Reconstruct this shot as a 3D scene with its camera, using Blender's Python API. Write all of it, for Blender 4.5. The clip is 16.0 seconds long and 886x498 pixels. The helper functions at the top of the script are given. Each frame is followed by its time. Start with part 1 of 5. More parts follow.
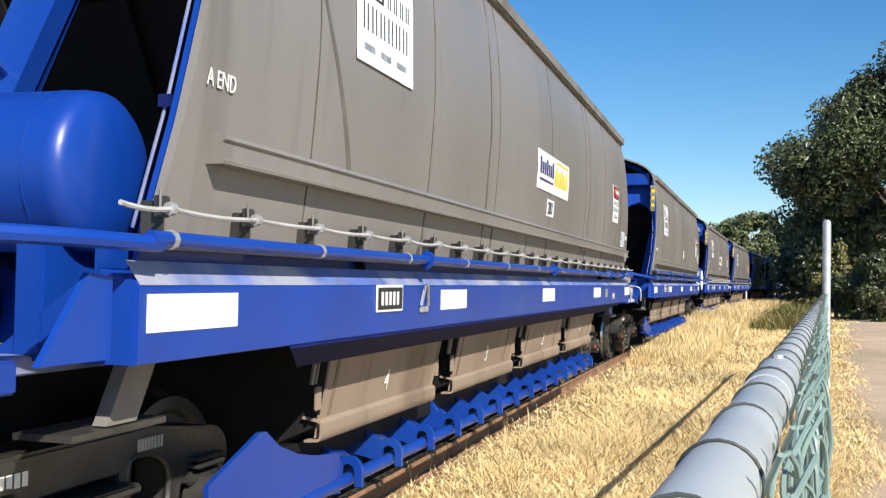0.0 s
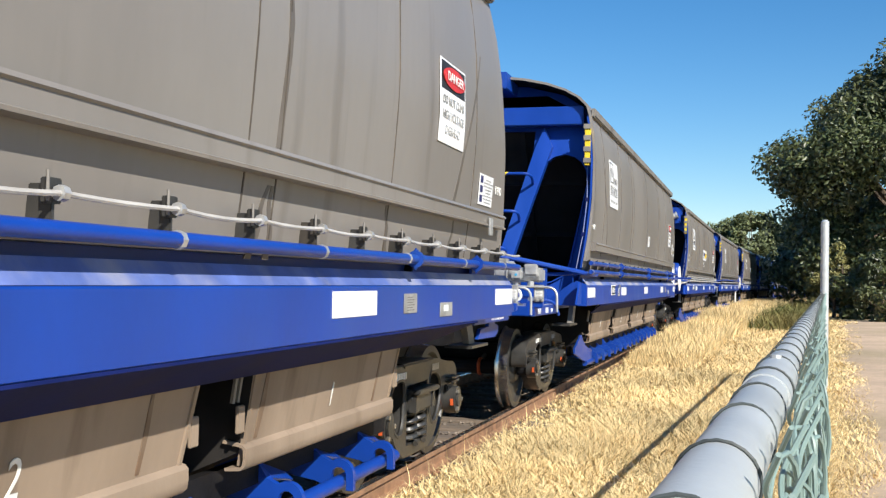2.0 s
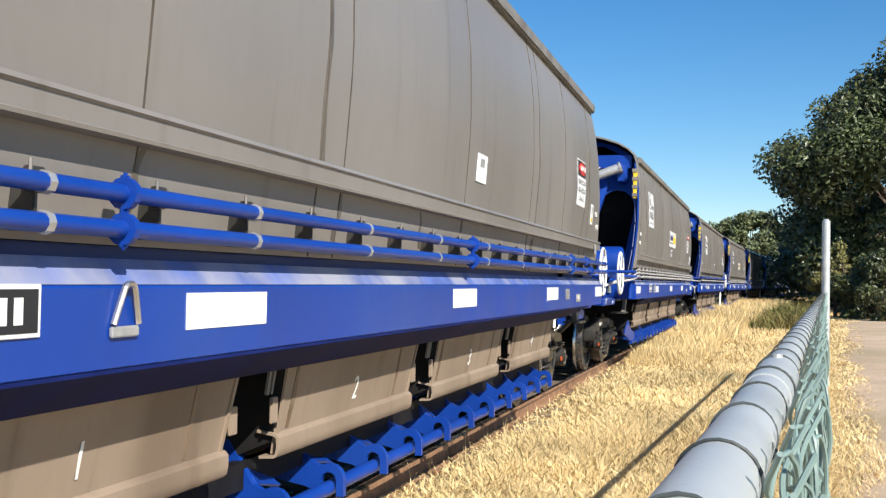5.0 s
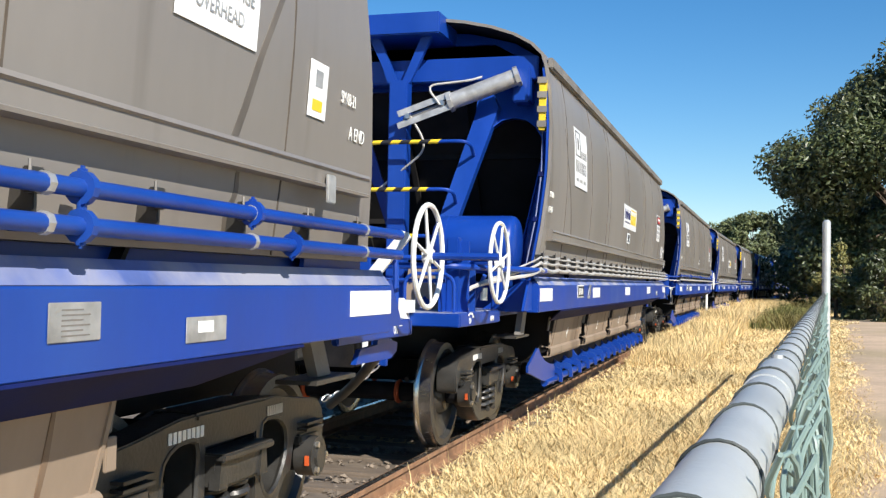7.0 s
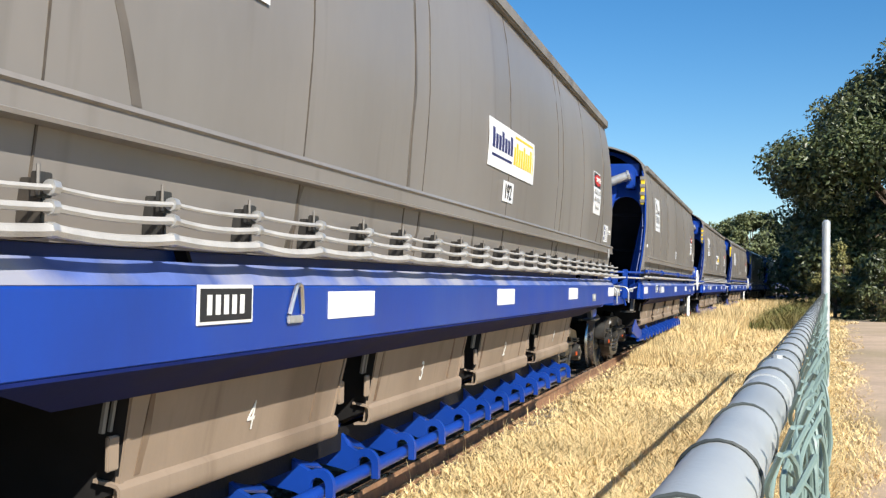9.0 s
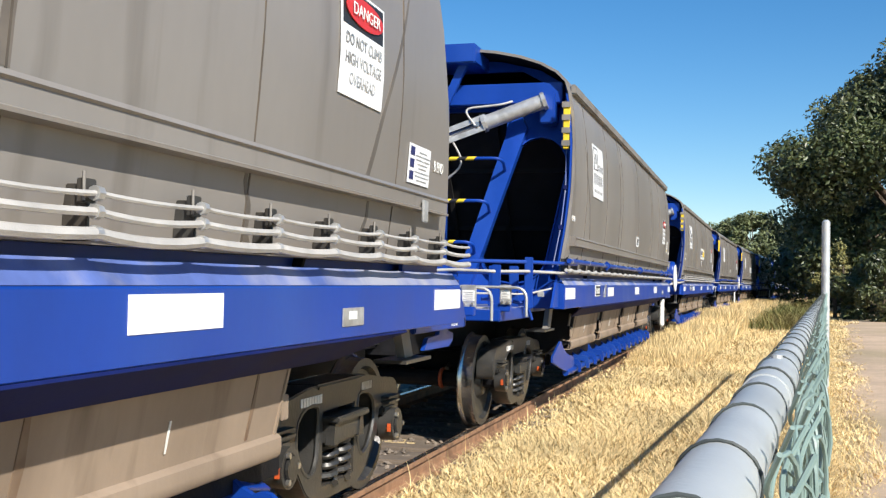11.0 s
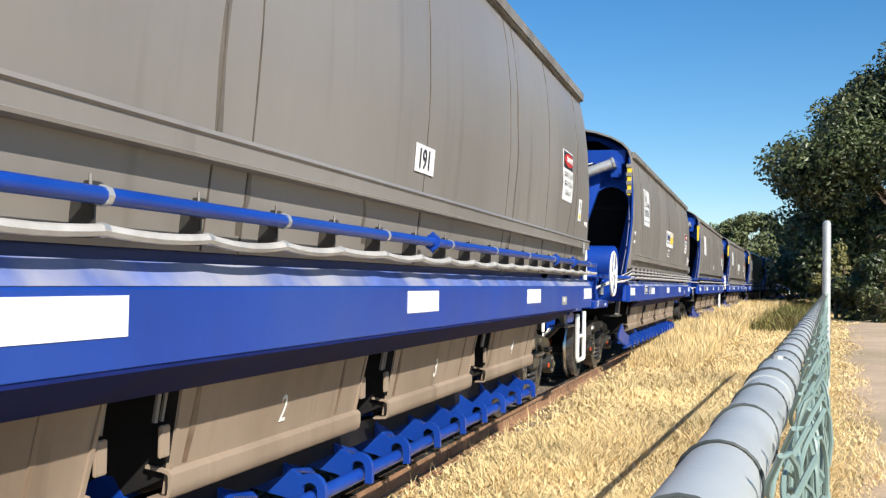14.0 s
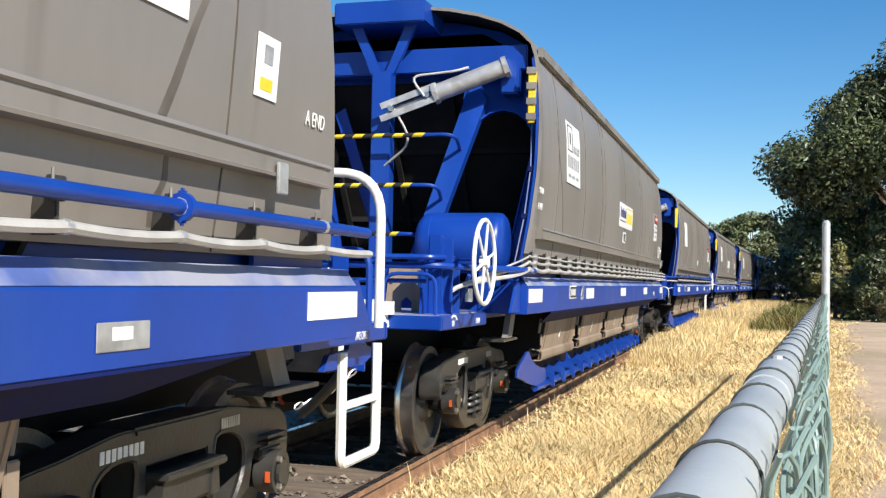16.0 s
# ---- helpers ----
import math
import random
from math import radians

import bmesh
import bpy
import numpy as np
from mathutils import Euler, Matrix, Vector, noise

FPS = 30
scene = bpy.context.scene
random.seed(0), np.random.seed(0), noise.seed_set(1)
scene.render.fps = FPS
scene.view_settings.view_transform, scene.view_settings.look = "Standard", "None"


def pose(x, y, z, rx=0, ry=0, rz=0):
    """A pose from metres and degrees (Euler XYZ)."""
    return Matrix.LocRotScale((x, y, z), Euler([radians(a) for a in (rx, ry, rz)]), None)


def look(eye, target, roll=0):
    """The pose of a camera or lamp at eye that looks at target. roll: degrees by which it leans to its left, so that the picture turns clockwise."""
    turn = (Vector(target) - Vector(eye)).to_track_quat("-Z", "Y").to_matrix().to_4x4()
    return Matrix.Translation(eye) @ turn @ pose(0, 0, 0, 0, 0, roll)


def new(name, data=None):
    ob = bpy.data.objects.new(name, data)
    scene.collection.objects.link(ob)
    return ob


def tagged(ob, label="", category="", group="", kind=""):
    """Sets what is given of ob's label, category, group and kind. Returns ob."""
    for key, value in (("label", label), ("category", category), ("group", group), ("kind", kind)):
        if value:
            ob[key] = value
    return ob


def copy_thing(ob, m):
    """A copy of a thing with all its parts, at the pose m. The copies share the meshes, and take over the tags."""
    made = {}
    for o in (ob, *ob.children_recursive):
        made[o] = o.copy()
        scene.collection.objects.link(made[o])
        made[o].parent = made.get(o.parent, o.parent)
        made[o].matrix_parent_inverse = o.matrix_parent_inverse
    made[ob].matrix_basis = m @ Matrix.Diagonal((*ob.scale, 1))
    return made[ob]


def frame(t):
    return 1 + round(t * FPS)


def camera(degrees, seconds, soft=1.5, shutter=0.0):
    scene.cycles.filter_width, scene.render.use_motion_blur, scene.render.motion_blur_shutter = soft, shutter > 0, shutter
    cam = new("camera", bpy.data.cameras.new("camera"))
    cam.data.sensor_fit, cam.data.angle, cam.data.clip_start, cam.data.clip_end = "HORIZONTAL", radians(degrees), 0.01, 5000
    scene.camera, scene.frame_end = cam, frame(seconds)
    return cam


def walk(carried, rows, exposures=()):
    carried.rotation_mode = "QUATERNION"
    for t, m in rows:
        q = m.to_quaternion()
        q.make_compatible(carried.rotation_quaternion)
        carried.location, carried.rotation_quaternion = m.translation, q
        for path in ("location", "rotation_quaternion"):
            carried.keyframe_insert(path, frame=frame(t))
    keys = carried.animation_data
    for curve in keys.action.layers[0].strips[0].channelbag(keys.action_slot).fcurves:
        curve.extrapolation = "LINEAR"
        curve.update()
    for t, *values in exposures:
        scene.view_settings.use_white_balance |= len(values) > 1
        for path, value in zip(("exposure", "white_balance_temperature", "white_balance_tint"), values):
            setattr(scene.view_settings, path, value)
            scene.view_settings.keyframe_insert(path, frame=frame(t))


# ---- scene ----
cam = camera(45.72, 16.0, soft=1.3)
EYE = Vector((0.0, 0.0, 1.36))
YAW, PITCH, ROLL = 0.27192, 0.02901, 1.110
# the hand that holds it sways a little: seconds, turn and nod in hundredths of a degree
SWAY = [(0, 2, 0), (0.5, 2, 0), (1, -7, 0), (2, -7, 0), (2.5, -2, 0), (3, 2, -5), (4, -1, -6), (6.5, -1, 0), (7, 1, 0), (7.5, 0, 0), (8, 7, 0), (8.5, 7, 0), (9, -1, 0), (11.5, -2, 0), (12, -2, 0), (12.5, 1, 0), (13, 3, 3), (13.5, 3, 8), (14, 2, 4),
        (15, 2, 4), (15.5, -1, 1), (16, -1, 3)]


def aim(turn, nod):
    a, b = YAW + radians(turn / 100), PITCH + radians(nod / 100)
    return EYE + Vector((-math.sin(a) * math.cos(b), math.cos(a) * math.cos(b), math.sin(b)))


walk(cam, [(t, look(EYE, aim(turn, nod), ROLL)) for t, turn, nod in SWAY], exposures=[(0, 0.63), (16, 0.63)])

# ---- the track's plan: an arc, tangent to +y abreast of the camera ----
XC, KAPPA = -3.062, 0.001128
PITCH_L, U0, MID = 16.629, 2.728, 6.29
GROUND = -0.20
RUN = [0, 3.878, 7.73, 11.631, 15.56, 19.436, 23.298, 27.19, 31.06, 34.922, 38.738, 42.504, 46.217, 49.876, 53.573, 57.255, 60.91]


def run(t):
    """How far the train has rolled at t seconds."""
    return float(np.interp(t, range(17), RUN))


def on_track(arc, n=0.0, z=0.0):
    a = KAPPA * arc
    return Vector((XC + (1 - math.cos(a)) / KAPPA + n * math.cos(a), math.sin(a) / KAPPA - n * math.sin(a), z))


def track_pose(arc):
    p = on_track(arc)
    return pose(p.x, p.y, p.z, 0, 0, -math.degrees(KAPPA * arc))


# ---- world and sun ----
SUN = Vector((1.0, -1.0, 1.03)).normalized()
world = bpy.data.worlds.new("sky")
scene.world = world
world.use_nodes = True
wn = world.node_tree.nodes
sky = wn.new("ShaderNodeTexSky")
sky.sky_type, sky.sun_disc = "NISHITA", False
sky.sun_elevation, sky.sun_rotation = math.asin(SUN.z), math.atan2(SUN.x, SUN.y)
sky.air_density, sky.dust_density, sky.ozone_density = 1.0, 0.05, 4.4
vivid = wn.new("ShaderNodeHueSaturation")
vivid.inputs["Saturation"].default_value, vivid.inputs["Value"].default_value = 1.28, 1.0
world.node_tree.links.new(sky.outputs[0], vivid.inputs["Color"])
world.node_tree.links.new(vivid.outputs[0], wn["Background"].inputs[0])
wn["Background"].inputs[1].default_value = 0.085
lamp = bpy.data.lights.new("sun", "SUN")
lamp.energy, lamp.angle, lamp.color = 4.7, radians(0.53), (1.0, 0.94, 0.84)
new("sun", lamp).matrix_world = look(SUN * 60, (0, 0, 0))


# ---- materials ----
def material(name, base, rough=0.5, metal=0.0, spread=0.25, grain=9.0, streak=None, second=None, second_at=0.62, bump=0.15,
             bump_scale=60.0, island=0.0, coat=0.0, fine=0.0, runs=None):
    """Base colour varied at two scales, an optional second colour in patches, drawn out along z by streak, and fine relief."""
    m = bpy.data.materials.new(name)
    m.use_nodes = True
    nt, bs = m.node_tree, m.node_tree.nodes["Principled BSDF"]
    bs.inputs["Roughness"].default_value, bs.inputs["Metallic"].default_value = rough, metal
    bs.inputs["Coat Weight"].default_value = coat
    co = nt.nodes.new("ShaderNodeTexCoord")
    mp = nt.nodes.new("ShaderNodeMapping")
    nt.links.new(co.outputs["Object"], mp.inputs[0])
    if streak:
        mp.inputs["Scale"].default_value = streak
    big = nt.nodes.new("ShaderNodeTexNoise")
    big.inputs["Scale"].default_value, big.inputs["Detail"].default_value = grain, 6
    nt.links.new(mp.outputs[0], big.inputs["Vector"])
    ramp = nt.nodes.new("ShaderNodeValToRGB")
    lo, hi = [tuple(c * (1 - spread) for c in base), tuple(min(1, c * (1 + spread)) for c in base)]
    ramp.color_ramp.elements[0].color, ramp.color_ramp.elements[1].color = (*lo, 1), (*hi, 1)
    ramp.color_ramp.elements[0].position, ramp.color_ramp.elements[1].position = 0.3, 0.7
    nt.links.new(big.outputs["Fac"], ramp.inputs[0])
    out = ramp.outputs[0]
    if second:
        n2 = nt.nodes.new("ShaderNodeTexNoise")
        n2.inputs["Scale"].default_value, n2.inputs["Detail"].default_value = grain * 0.37, 8
        nt.links.new(mp.outputs[0], n2.inputs["Vector"])
        r2 = nt.nodes.new("ShaderNodeMapRange")
        r2.inputs[1].default_value, r2.inputs[2].default_value = second_at - 0.08, second_at + 0.1
        nt.links.new(n2.outputs["Fac"], r2.inputs[0])
        mx = nt.nodes.new("ShaderNodeMix")
        mx.data_type = "RGBA"
        nt.links.new(r2.outputs[0], mx.inputs["Factor"])
        nt.links.new(out, mx.inputs["A"])
        mx.inputs["B"].default_value = (*second, 1)
        out = mx.outputs["Result"]
    if runs:
        m2 = nt.nodes.new("ShaderNodeMapping")
        m2.inputs["Scale"].default_value = (2.0, 2.2, 0.16)
        nt.links.new(co.outputs["Object"], m2.inputs[0])
        n3 = nt.nodes.new("ShaderNodeTexNoise")
        n3.inputs["Scale"].default_value, n3.inputs["Detail"].default_value = 2.2, 7
        nt.links.new(m2.outputs[0], n3.inputs["Vector"])
        r3 = nt.nodes.new("ShaderNodeMapRange")
        r3.inputs[1].default_value, r3.inputs[2].default_value, r3.inputs[4].default_value = 0.60, 0.74, 0.55
        nt.links.new(n3.outputs["Fac"], r3.inputs[0])
        mr = nt.nodes.new("ShaderNodeMix")
        mr.data_type = "RGBA"
        nt.links.new(r3.outputs[0], mr.inputs["Factor"])
        nt.links.new(out, mr.inputs["A"])
        mr.inputs["B"].default_value = (*runs, 1)
        out = mr.outputs["Result"]
    if island or fine:
        src = nt.nodes.new("ShaderNodeNewGeometry").outputs["Random Per Island"] if island else None
        if fine:
            fn = nt.nodes.new("ShaderNodeTexNoise")
            fn.inputs["Scale"].default_value, fn.inputs["Detail"].default_value = grain * 14, 3
            nt.links.new(mp.outputs[0], fn.inputs["Vector"])
            src = src or fn.outputs["Fac"]
        hs = nt.nodes.new("ShaderNodeMapRange")
        amount = island or fine
        hs.inputs[3].default_value, hs.inputs[4].default_value = 1 - amount, 1 + amount
        nt.links.new(src, hs.inputs[0])
        hv = nt.nodes.new("ShaderNodeHueSaturation")
        nt.links.new(hs.outputs[0], hv.inputs["Value"])
        nt.links.new(out, hv.inputs["Color"])
        out = hv.outputs[0]
    nt.links.new(out, bs.inputs["Base Color"])
    rr = nt.nodes.new("ShaderNodeMapRange")
    rr.inputs[3].default_value, rr.inputs[4].default_value = max(0, rough - 0.1), min(1, rough + 0.12)
    nt.links.new(big.outputs["Fac"], rr.inputs[0])
    nt.links.new(rr.outputs[0], bs.inputs["Roughness"])
    if bump:
        bn = nt.nodes.new("ShaderNodeTexNoise")
        bn.inputs["Scale"].default_value, bn.inputs["Detail"].default_value = bump_scale, 4
        nt.links.new(co.outputs["Object"], bn.inputs["Vector"])
        bp = nt.nodes.new("ShaderNodeBump")
        bp.inputs["Strength"].default_value, bp.inputs["Distance"].default_value = bump, 0.01
        nt.links.new(bn.outputs["Fac"], bp.inputs["Height"])
        nt.links.new(bp.outputs[0], bs.inputs["Normal"])
    return m


GREY = material("hopper_paint", (0.222, 0.203, 0.184), 0.34, spread=0.07, grain=0.9, streak=(1.2, 1.2, 0.5), second=(0.25, 0.232, 0.212), second_at=0.6, bump=0.035, bump_scale=3, fine=0.05, runs=(0.135, 0.118, 0.10))
GREYD = material("trim_paint", (0.20, 0.185, 0.165), 0.55, spread=0.2, grain=4, second=(0.13, 0.11, 0.09), bump=0.15)
TAN = material("dusty_chute_paint", (0.31, 0.24, 0.18), 0.6, spread=0.12, grain=1.6, streak=(1.5, 1.5, 0.5), second=(0.20, 0.15, 0.11), second_at=0.62, bump=0.06, fine=0.05, runs=(0.12, 0.085, 0.058))
BLUE = material("blue_paint", (0.004, 0.044, 0.30), 0.38, spread=0.14, grain=2.2, streak=(1, 1, 0.5), second=(0.014, 0.062, 0.31), second_at=0.62, bump=0.04, bump_scale=14, fine=0.06)
BLUEDUST = material("blue_paint_dusty", (0.08, 0.13, 0.37), 0.7, spread=0.3, grain=5, second=(0.30, 0.31, 0.38), second_at=0.52, bump=0.1)
# blue paint with the shade below the sill mixed into its colour
NAVY = material("blue_darkened_for_shade", (0.006, 0.013, 0.085), 0.75, spread=0.25, grain=4, second=(0.014, 0.014, 0.045), bump=0.1)
BLACK = material("bogie_casting", (0.036, 0.035, 0.033), 0.36, spread=0.35, grain=7, second=(0.052, 0.045, 0.038), second_at=0.58, bump=0.2, bump_scale=45)
# near-black colour imitates the deep shade beneath the wagon
UNDER = material("underframe_darkened_for_shade", (0.012, 0.012, 0.014), 0.6, spread=0.35, grain=6, second=(0.024, 0.02, 0.017), bump=0.15)
SEAM = material("rusty_weld_seam", (0.085, 0.07, 0.055), 0.7, spread=0.4, grain=7, second=(0.17, 0.13, 0.09), bump=0.1)
STAIN = material("dirt_run", (0.125, 0.108, 0.09), 0.5, spread=0.3, grain=6, bump=0.05)
RUSTRUN = material("rust_stain", (0.15, 0.095, 0.06), 0.7, spread=0.3, grain=9, second=(0.22, 0.16, 0.11), second_at=0.5, bump=0.05)
# near-black that stands in for the shade inside and behind the hopper ends
DARK = material("paint_darkened_for_shade", (0.020, 0.019, 0.019), 0.7, spread=0.3, grain=3, second=(0.040, 0.036, 0.033), bump=0.1)
for m, gloss in ((NAVY, 0.12), (UNDER, 0.1), (DARK, 0.12), (TAN, 0.2), (GREY, 0.36)):  # dusty paints are dull; UNDER and DARK lose gloss to keep their painted shade dark
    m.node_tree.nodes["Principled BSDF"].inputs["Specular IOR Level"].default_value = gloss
WHITE = material("white_paint", (0.80, 0.80, 0.77), 0.4, spread=0.05, grain=6, bump=0.03)
PLAIN = material("retroreflector", (0.86, 0.87, 0.88), 0.3, spread=0.02, grain=30, bump=0.02, bump_scale=300)
INK = material("black_print", (0.02, 0.02, 0.022), 0.5, spread=0.1, grain=20, bump=0)
NAVYINK = material("navy_print", (0.02, 0.025, 0.12), 0.5, spread=0.1, bump=0)
YELLOW = material("yellow_paint", (0.78, 0.56, 0.03), 0.5, spread=0.1, grain=10, bump=0.03)
CYAN = material("light_blue_lever", (0.05, 0.36, 0.62), 0.45, spread=0.1, bump=0.03)
RED = material("red_print", (0.55, 0.03, 0.03), 0.45, spread=0.1, bump=0)
ORANGE = material("orange_mark", (0.50, 0.085, 0.02), 0.5, spread=0.15, bump=0.05)
STEEL = material("bright_steel", (0.62, 0.60, 0.57), 0.32, 0.9, spread=0.15, grain=14, bump=0.1)
WHEELSTEEL = material("wheel_tread_steel", (0.50, 0.47, 0.43), 0.22, 0.95, spread=0.2, grain=9, second=(0.26, 0.19, 0.13), second_at=0.66, bump=0.06)
ALLOY = material("cast_alloy", (0.50, 0.50, 0.49), 0.45, 0.55, spread=0.18, grain=14, second=(0.3, 0.29, 0.27), bump=0.2)
HOSE = material("grey_conduit", (0.46, 0.445, 0.42), 0.5, spread=0.15, grain=8, second=(0.36, 0.34, 0.31), bump=0.2, bump_scale=160)
RUBBER = material("rubber_hose", (0.11, 0.10, 0.09), 0.65, spread=0.25, grain=10, bump=0.2)
RUST = material("rusty_rail", (0.29, 0.160, 0.088), 0.75, spread=0.3, grain=8, second=(0.11, 0.06, 0.035), bump=0.3)
RAILTOP = material("polished_rail_head", (0.45, 0.40, 0.36), 0.25, 0.95, spread=0.12, grain=6, bump=0.04)
SLEEPER = material("weathered_timber", (0.16, 0.125, 0.095), 0.85, spread=0.35, grain=6, streak=(0.4, 6, 6), bump=0.5)
BALLAST = material("ballast_stone", (0.185, 0.150, 0.118), 0.85, spread=0.3, grain=7, bump=0.4, island=0.45)
SOIL = material("dry_soil_and_thatch", (0.47, 0.36, 0.20), 0.95, spread=0.3, grain=1.2, second=(0.30, 0.22, 0.11), bump=0.8, bump_scale=35, fine=0.35)
DIRT = material("tan_dirt_path", (0.52, 0.385, 0.265), 0.95, spread=0.16, grain=0.6, second=(0.40, 0.31, 0.19), second_at=0.55, bump=0.6, bump_scale=25, fine=0.22)
STRAW = material("dry_grass_blades", (0.74, 0.57, 0.29), 0.75, spread=0.22, grain=0.5, second=(0.60, 0.43, 0.20), second_at=0.58, bump=0, island=0.42)
OLIVE = material("weed_blades", (0.20, 0.155, 0.05), 0.8, spread=0.4, grain=0.8, second=(0.12, 0.13, 0.035), second_at=0.5, bump=0, island=0.45)
GALV = material("galvanised_tube", (0.52, 0.545, 0.545), 0.46, 0.4, spread=0.1, grain=7, second=(0.60, 0.62, 0.61), second_at=0.56, bump=0.08, bump_scale=120)
WIRE = material("green_coated_wire", (0.185, 0.262, 0.238), 0.45, spread=0.2, grain=12, bump=0.06)
TIEWIRE = material("dark_tie_wire", (0.045, 0.055, 0.055), 0.6, 0.0, spread=0.2, bump=0)
LEAF = material("oak_leaves", (0.062, 0.078, 0.028), 0.42, spread=0.4, grain=0.35, second=(0.115, 0.12, 0.045), second_at=0.57, bump=0, island=0.5)
LEAFFAR = material("far_leaves", (0.115, 0.135, 0.055), 0.6, spread=0.4, grain=0.2, bump=0, island=0.45)
BUSH = material("bush_leaves", (0.20, 0.185, 0.06), 0.6, spread=0.35, grain=0.7, bump=0, island=0.4)
BARK = material("bark", (0.12, 0.09, 0.065), 0.9, spread=0.35, grain=5, streak=(2, 2, 0.4), bump=0.8, bump_scale=12)


# ---- mesh helpers ----
def part(name, bm, mat, parent=None, label="", smooth=False, m=None):
    if m is not None:
        bm.transform(m)
    bmesh.ops.recalc_face_normals(bm, faces=bm.faces)
    me = bpy.data.meshes.new(name)
    if smooth:
        for f in bm.faces:
            f.smooth = True
    bm.to_mesh(me)
    bm.free()
    if smooth:
        me.set_sharp_from_angle(angle=radians(38))
    me.materials.append(mat)
    ob = new(name, me)
    ob.parent = parent
    if label:
        tagged(ob, label)
    return ob


def thing(name, label, category, group="", kind=""):
    return tagged(new(name), label, category, group, kind)


def box(x0, x1, y0, y1, z0, z1, bevel=0.0, bm=None):
    own = bmesh.new()
    bmesh.ops.create_cube(own, size=1)
    own.transform(Matrix.Translation(((x0 + x1) / 2, (y0 + y1) / 2, (z0 + z1) / 2)) @ Matrix.Diagonal((abs(x1 - x0), abs(y1 - y0), abs(z1 - z0), 1)))
    if bevel:
        bmesh.ops.bevel(own, geom=own.edges[:], offset=bevel, segments=2, affect="EDGES")
    return merge(bm, own)


def merge(bm, own):
    if bm is None:
        return own
    me = bpy.data.meshes.new("tmp")
    own.to_mesh(me)
    own.free()
    bm.from_mesh(me)
    bpy.data.meshes.remove(me)
    return bm


def rod(a, b, r, seg=10, bm=None, r2=None):
    a, b = Vector(a), Vector(b)
    own = bmesh.new()
    bmesh.ops.create_cone(own, cap_ends=True, segments=seg, radius1=r, radius2=r if r2 is None else r2, depth=(b - a).length)
    own.transform(Matrix.Translation((a + b) / 2) @ (b - a).to_track_quat("Z", "Y").to_matrix().to_4x4())
    return merge(bm, own)


def pipe(points, r, seg=8, bm=None, closed=False):
    """A tube of radius r along a line of points."""
    pts = [Vector(p) for p in points]
    bm = bm or bmesh.new()
    n, rings, side = len(pts), [], None
    for i, p in enumerate(pts):
        a = pts[(i - 1) % n] if closed or i else p
        b = pts[(i + 1) % n] if closed or i < n - 1 else p
        d = (b - a).normalized()
        side = (d.orthogonal() if side is None else side - d * side.dot(d)).normalized()
        up = d.cross(side)
        rings.append([bm.verts.new(p + r * (math.cos(k * math.tau / seg) * side + math.sin(k * math.tau / seg) * up)) for k in range(seg)])
    for i in range(n if closed else n - 1):
        a, b = rings[i], rings[(i + 1) % n]
        for k in range(seg):
            bm.faces.new((a[k], a[(k + 1) % seg], b[(k + 1) % seg], b[k]))
    if not closed:
        bm.faces.new(rings[0]), bm.faces.new(rings[-1][::-1])
    return bm


def bent(points, radius=0.08, steps=4):
    """Points of a line with its corners rounded."""
    pts = [Vector(p) for p in points]
    out = [pts[0]]
    for a, b, c in zip(pts, pts[1:], pts[2:]):
        q = min(radius, (a - b).length * 0.45, (c - b).length * 0.45)
        s, e = b + (a - b).normalized() * q, b + (c - b).normalized() * q
        for i in range(steps + 1):
            t = i / steps
            out.append(s.lerp(b, t).lerp(b.lerp(e, t), t))
    return out + [pts[-1]]


def plate(outline, holes, thick, to3d, bm=None):
    """A plate with holes: 2D outlines, brought into space by to3d(a, b, depth)."""
    own = bmesh.new()
    edges = []
    for loop in (outline, *holes):
        vs = [own.verts.new(to3d(a, b, 0)) for a, b in loop]
        edges += [own.edges.new((vs[i], vs[(i + 1) % len(vs)])) for i in range(len(vs))]
    bmesh.ops.triangle_fill(own, use_beauty=True, use_dissolve=False, edges=edges)
    depth = Vector(to3d(0, 0, thick)) - Vector(to3d(0, 0, 0))
    got = bmesh.ops.extrude_face_region(own, geom=own.faces[:])
    bmesh.ops.translate(own, verts=[v for v in got["geom"] if isinstance(v, bmesh.types.BMVert)], vec=depth)
    return merge(bm, own)


def side_plate(x):
    """to3d of a plate that lies in a side plane, with (y, z) outlines, thickened outwards."""
    return lambda a, b, d: (x + d, a, b)


def end_plate(y):
    return lambda a, b, d: (a, y + d, b)


def lettering(text, size, mat, parent, at, turn=(90, 0, 90), name="lettering", width=1.0, align="LEFT"):
    cu = bpy.data.curves.new(name, "FONT")
    cu.body, cu.size, cu.extrude, cu.align_x = text, size, 0.0012, align
    tmp = bpy.data.objects.new("tmp", cu)
    scene.collection.objects.link(tmp)
    bpy.context.view_layer.update()
    me = bpy.data.meshes.new_from_object(tmp)
    bpy.data.objects.remove(tmp)
    bpy.data.curves.remove(cu)
    me.transform(pose(*at, *turn) @ Matrix.Diagonal((width, 1, 1, 1)))
    me.materials.clear()
    me.materials.append(mat)
    ob = new(name, me)
    ob.parent = parent
    return ob
# ---- ground, track and path ----
def grid_sheet(name, xs, ys, height, mat, label, category):
    bm = bmesh.new()
    rows = [[bm.verts.new((x, y, height(x, y))) for x in xs] for y in ys]
    for a, b in zip(rows, rows[1:]):
        for k in range(len(xs) - 1):
            bm.faces.new((a[k], a[k + 1], b[k + 1], b[k]))
    ob = part(name, bm, mat, smooth=True)
    return tagged(ob, label, category, kind="structure")


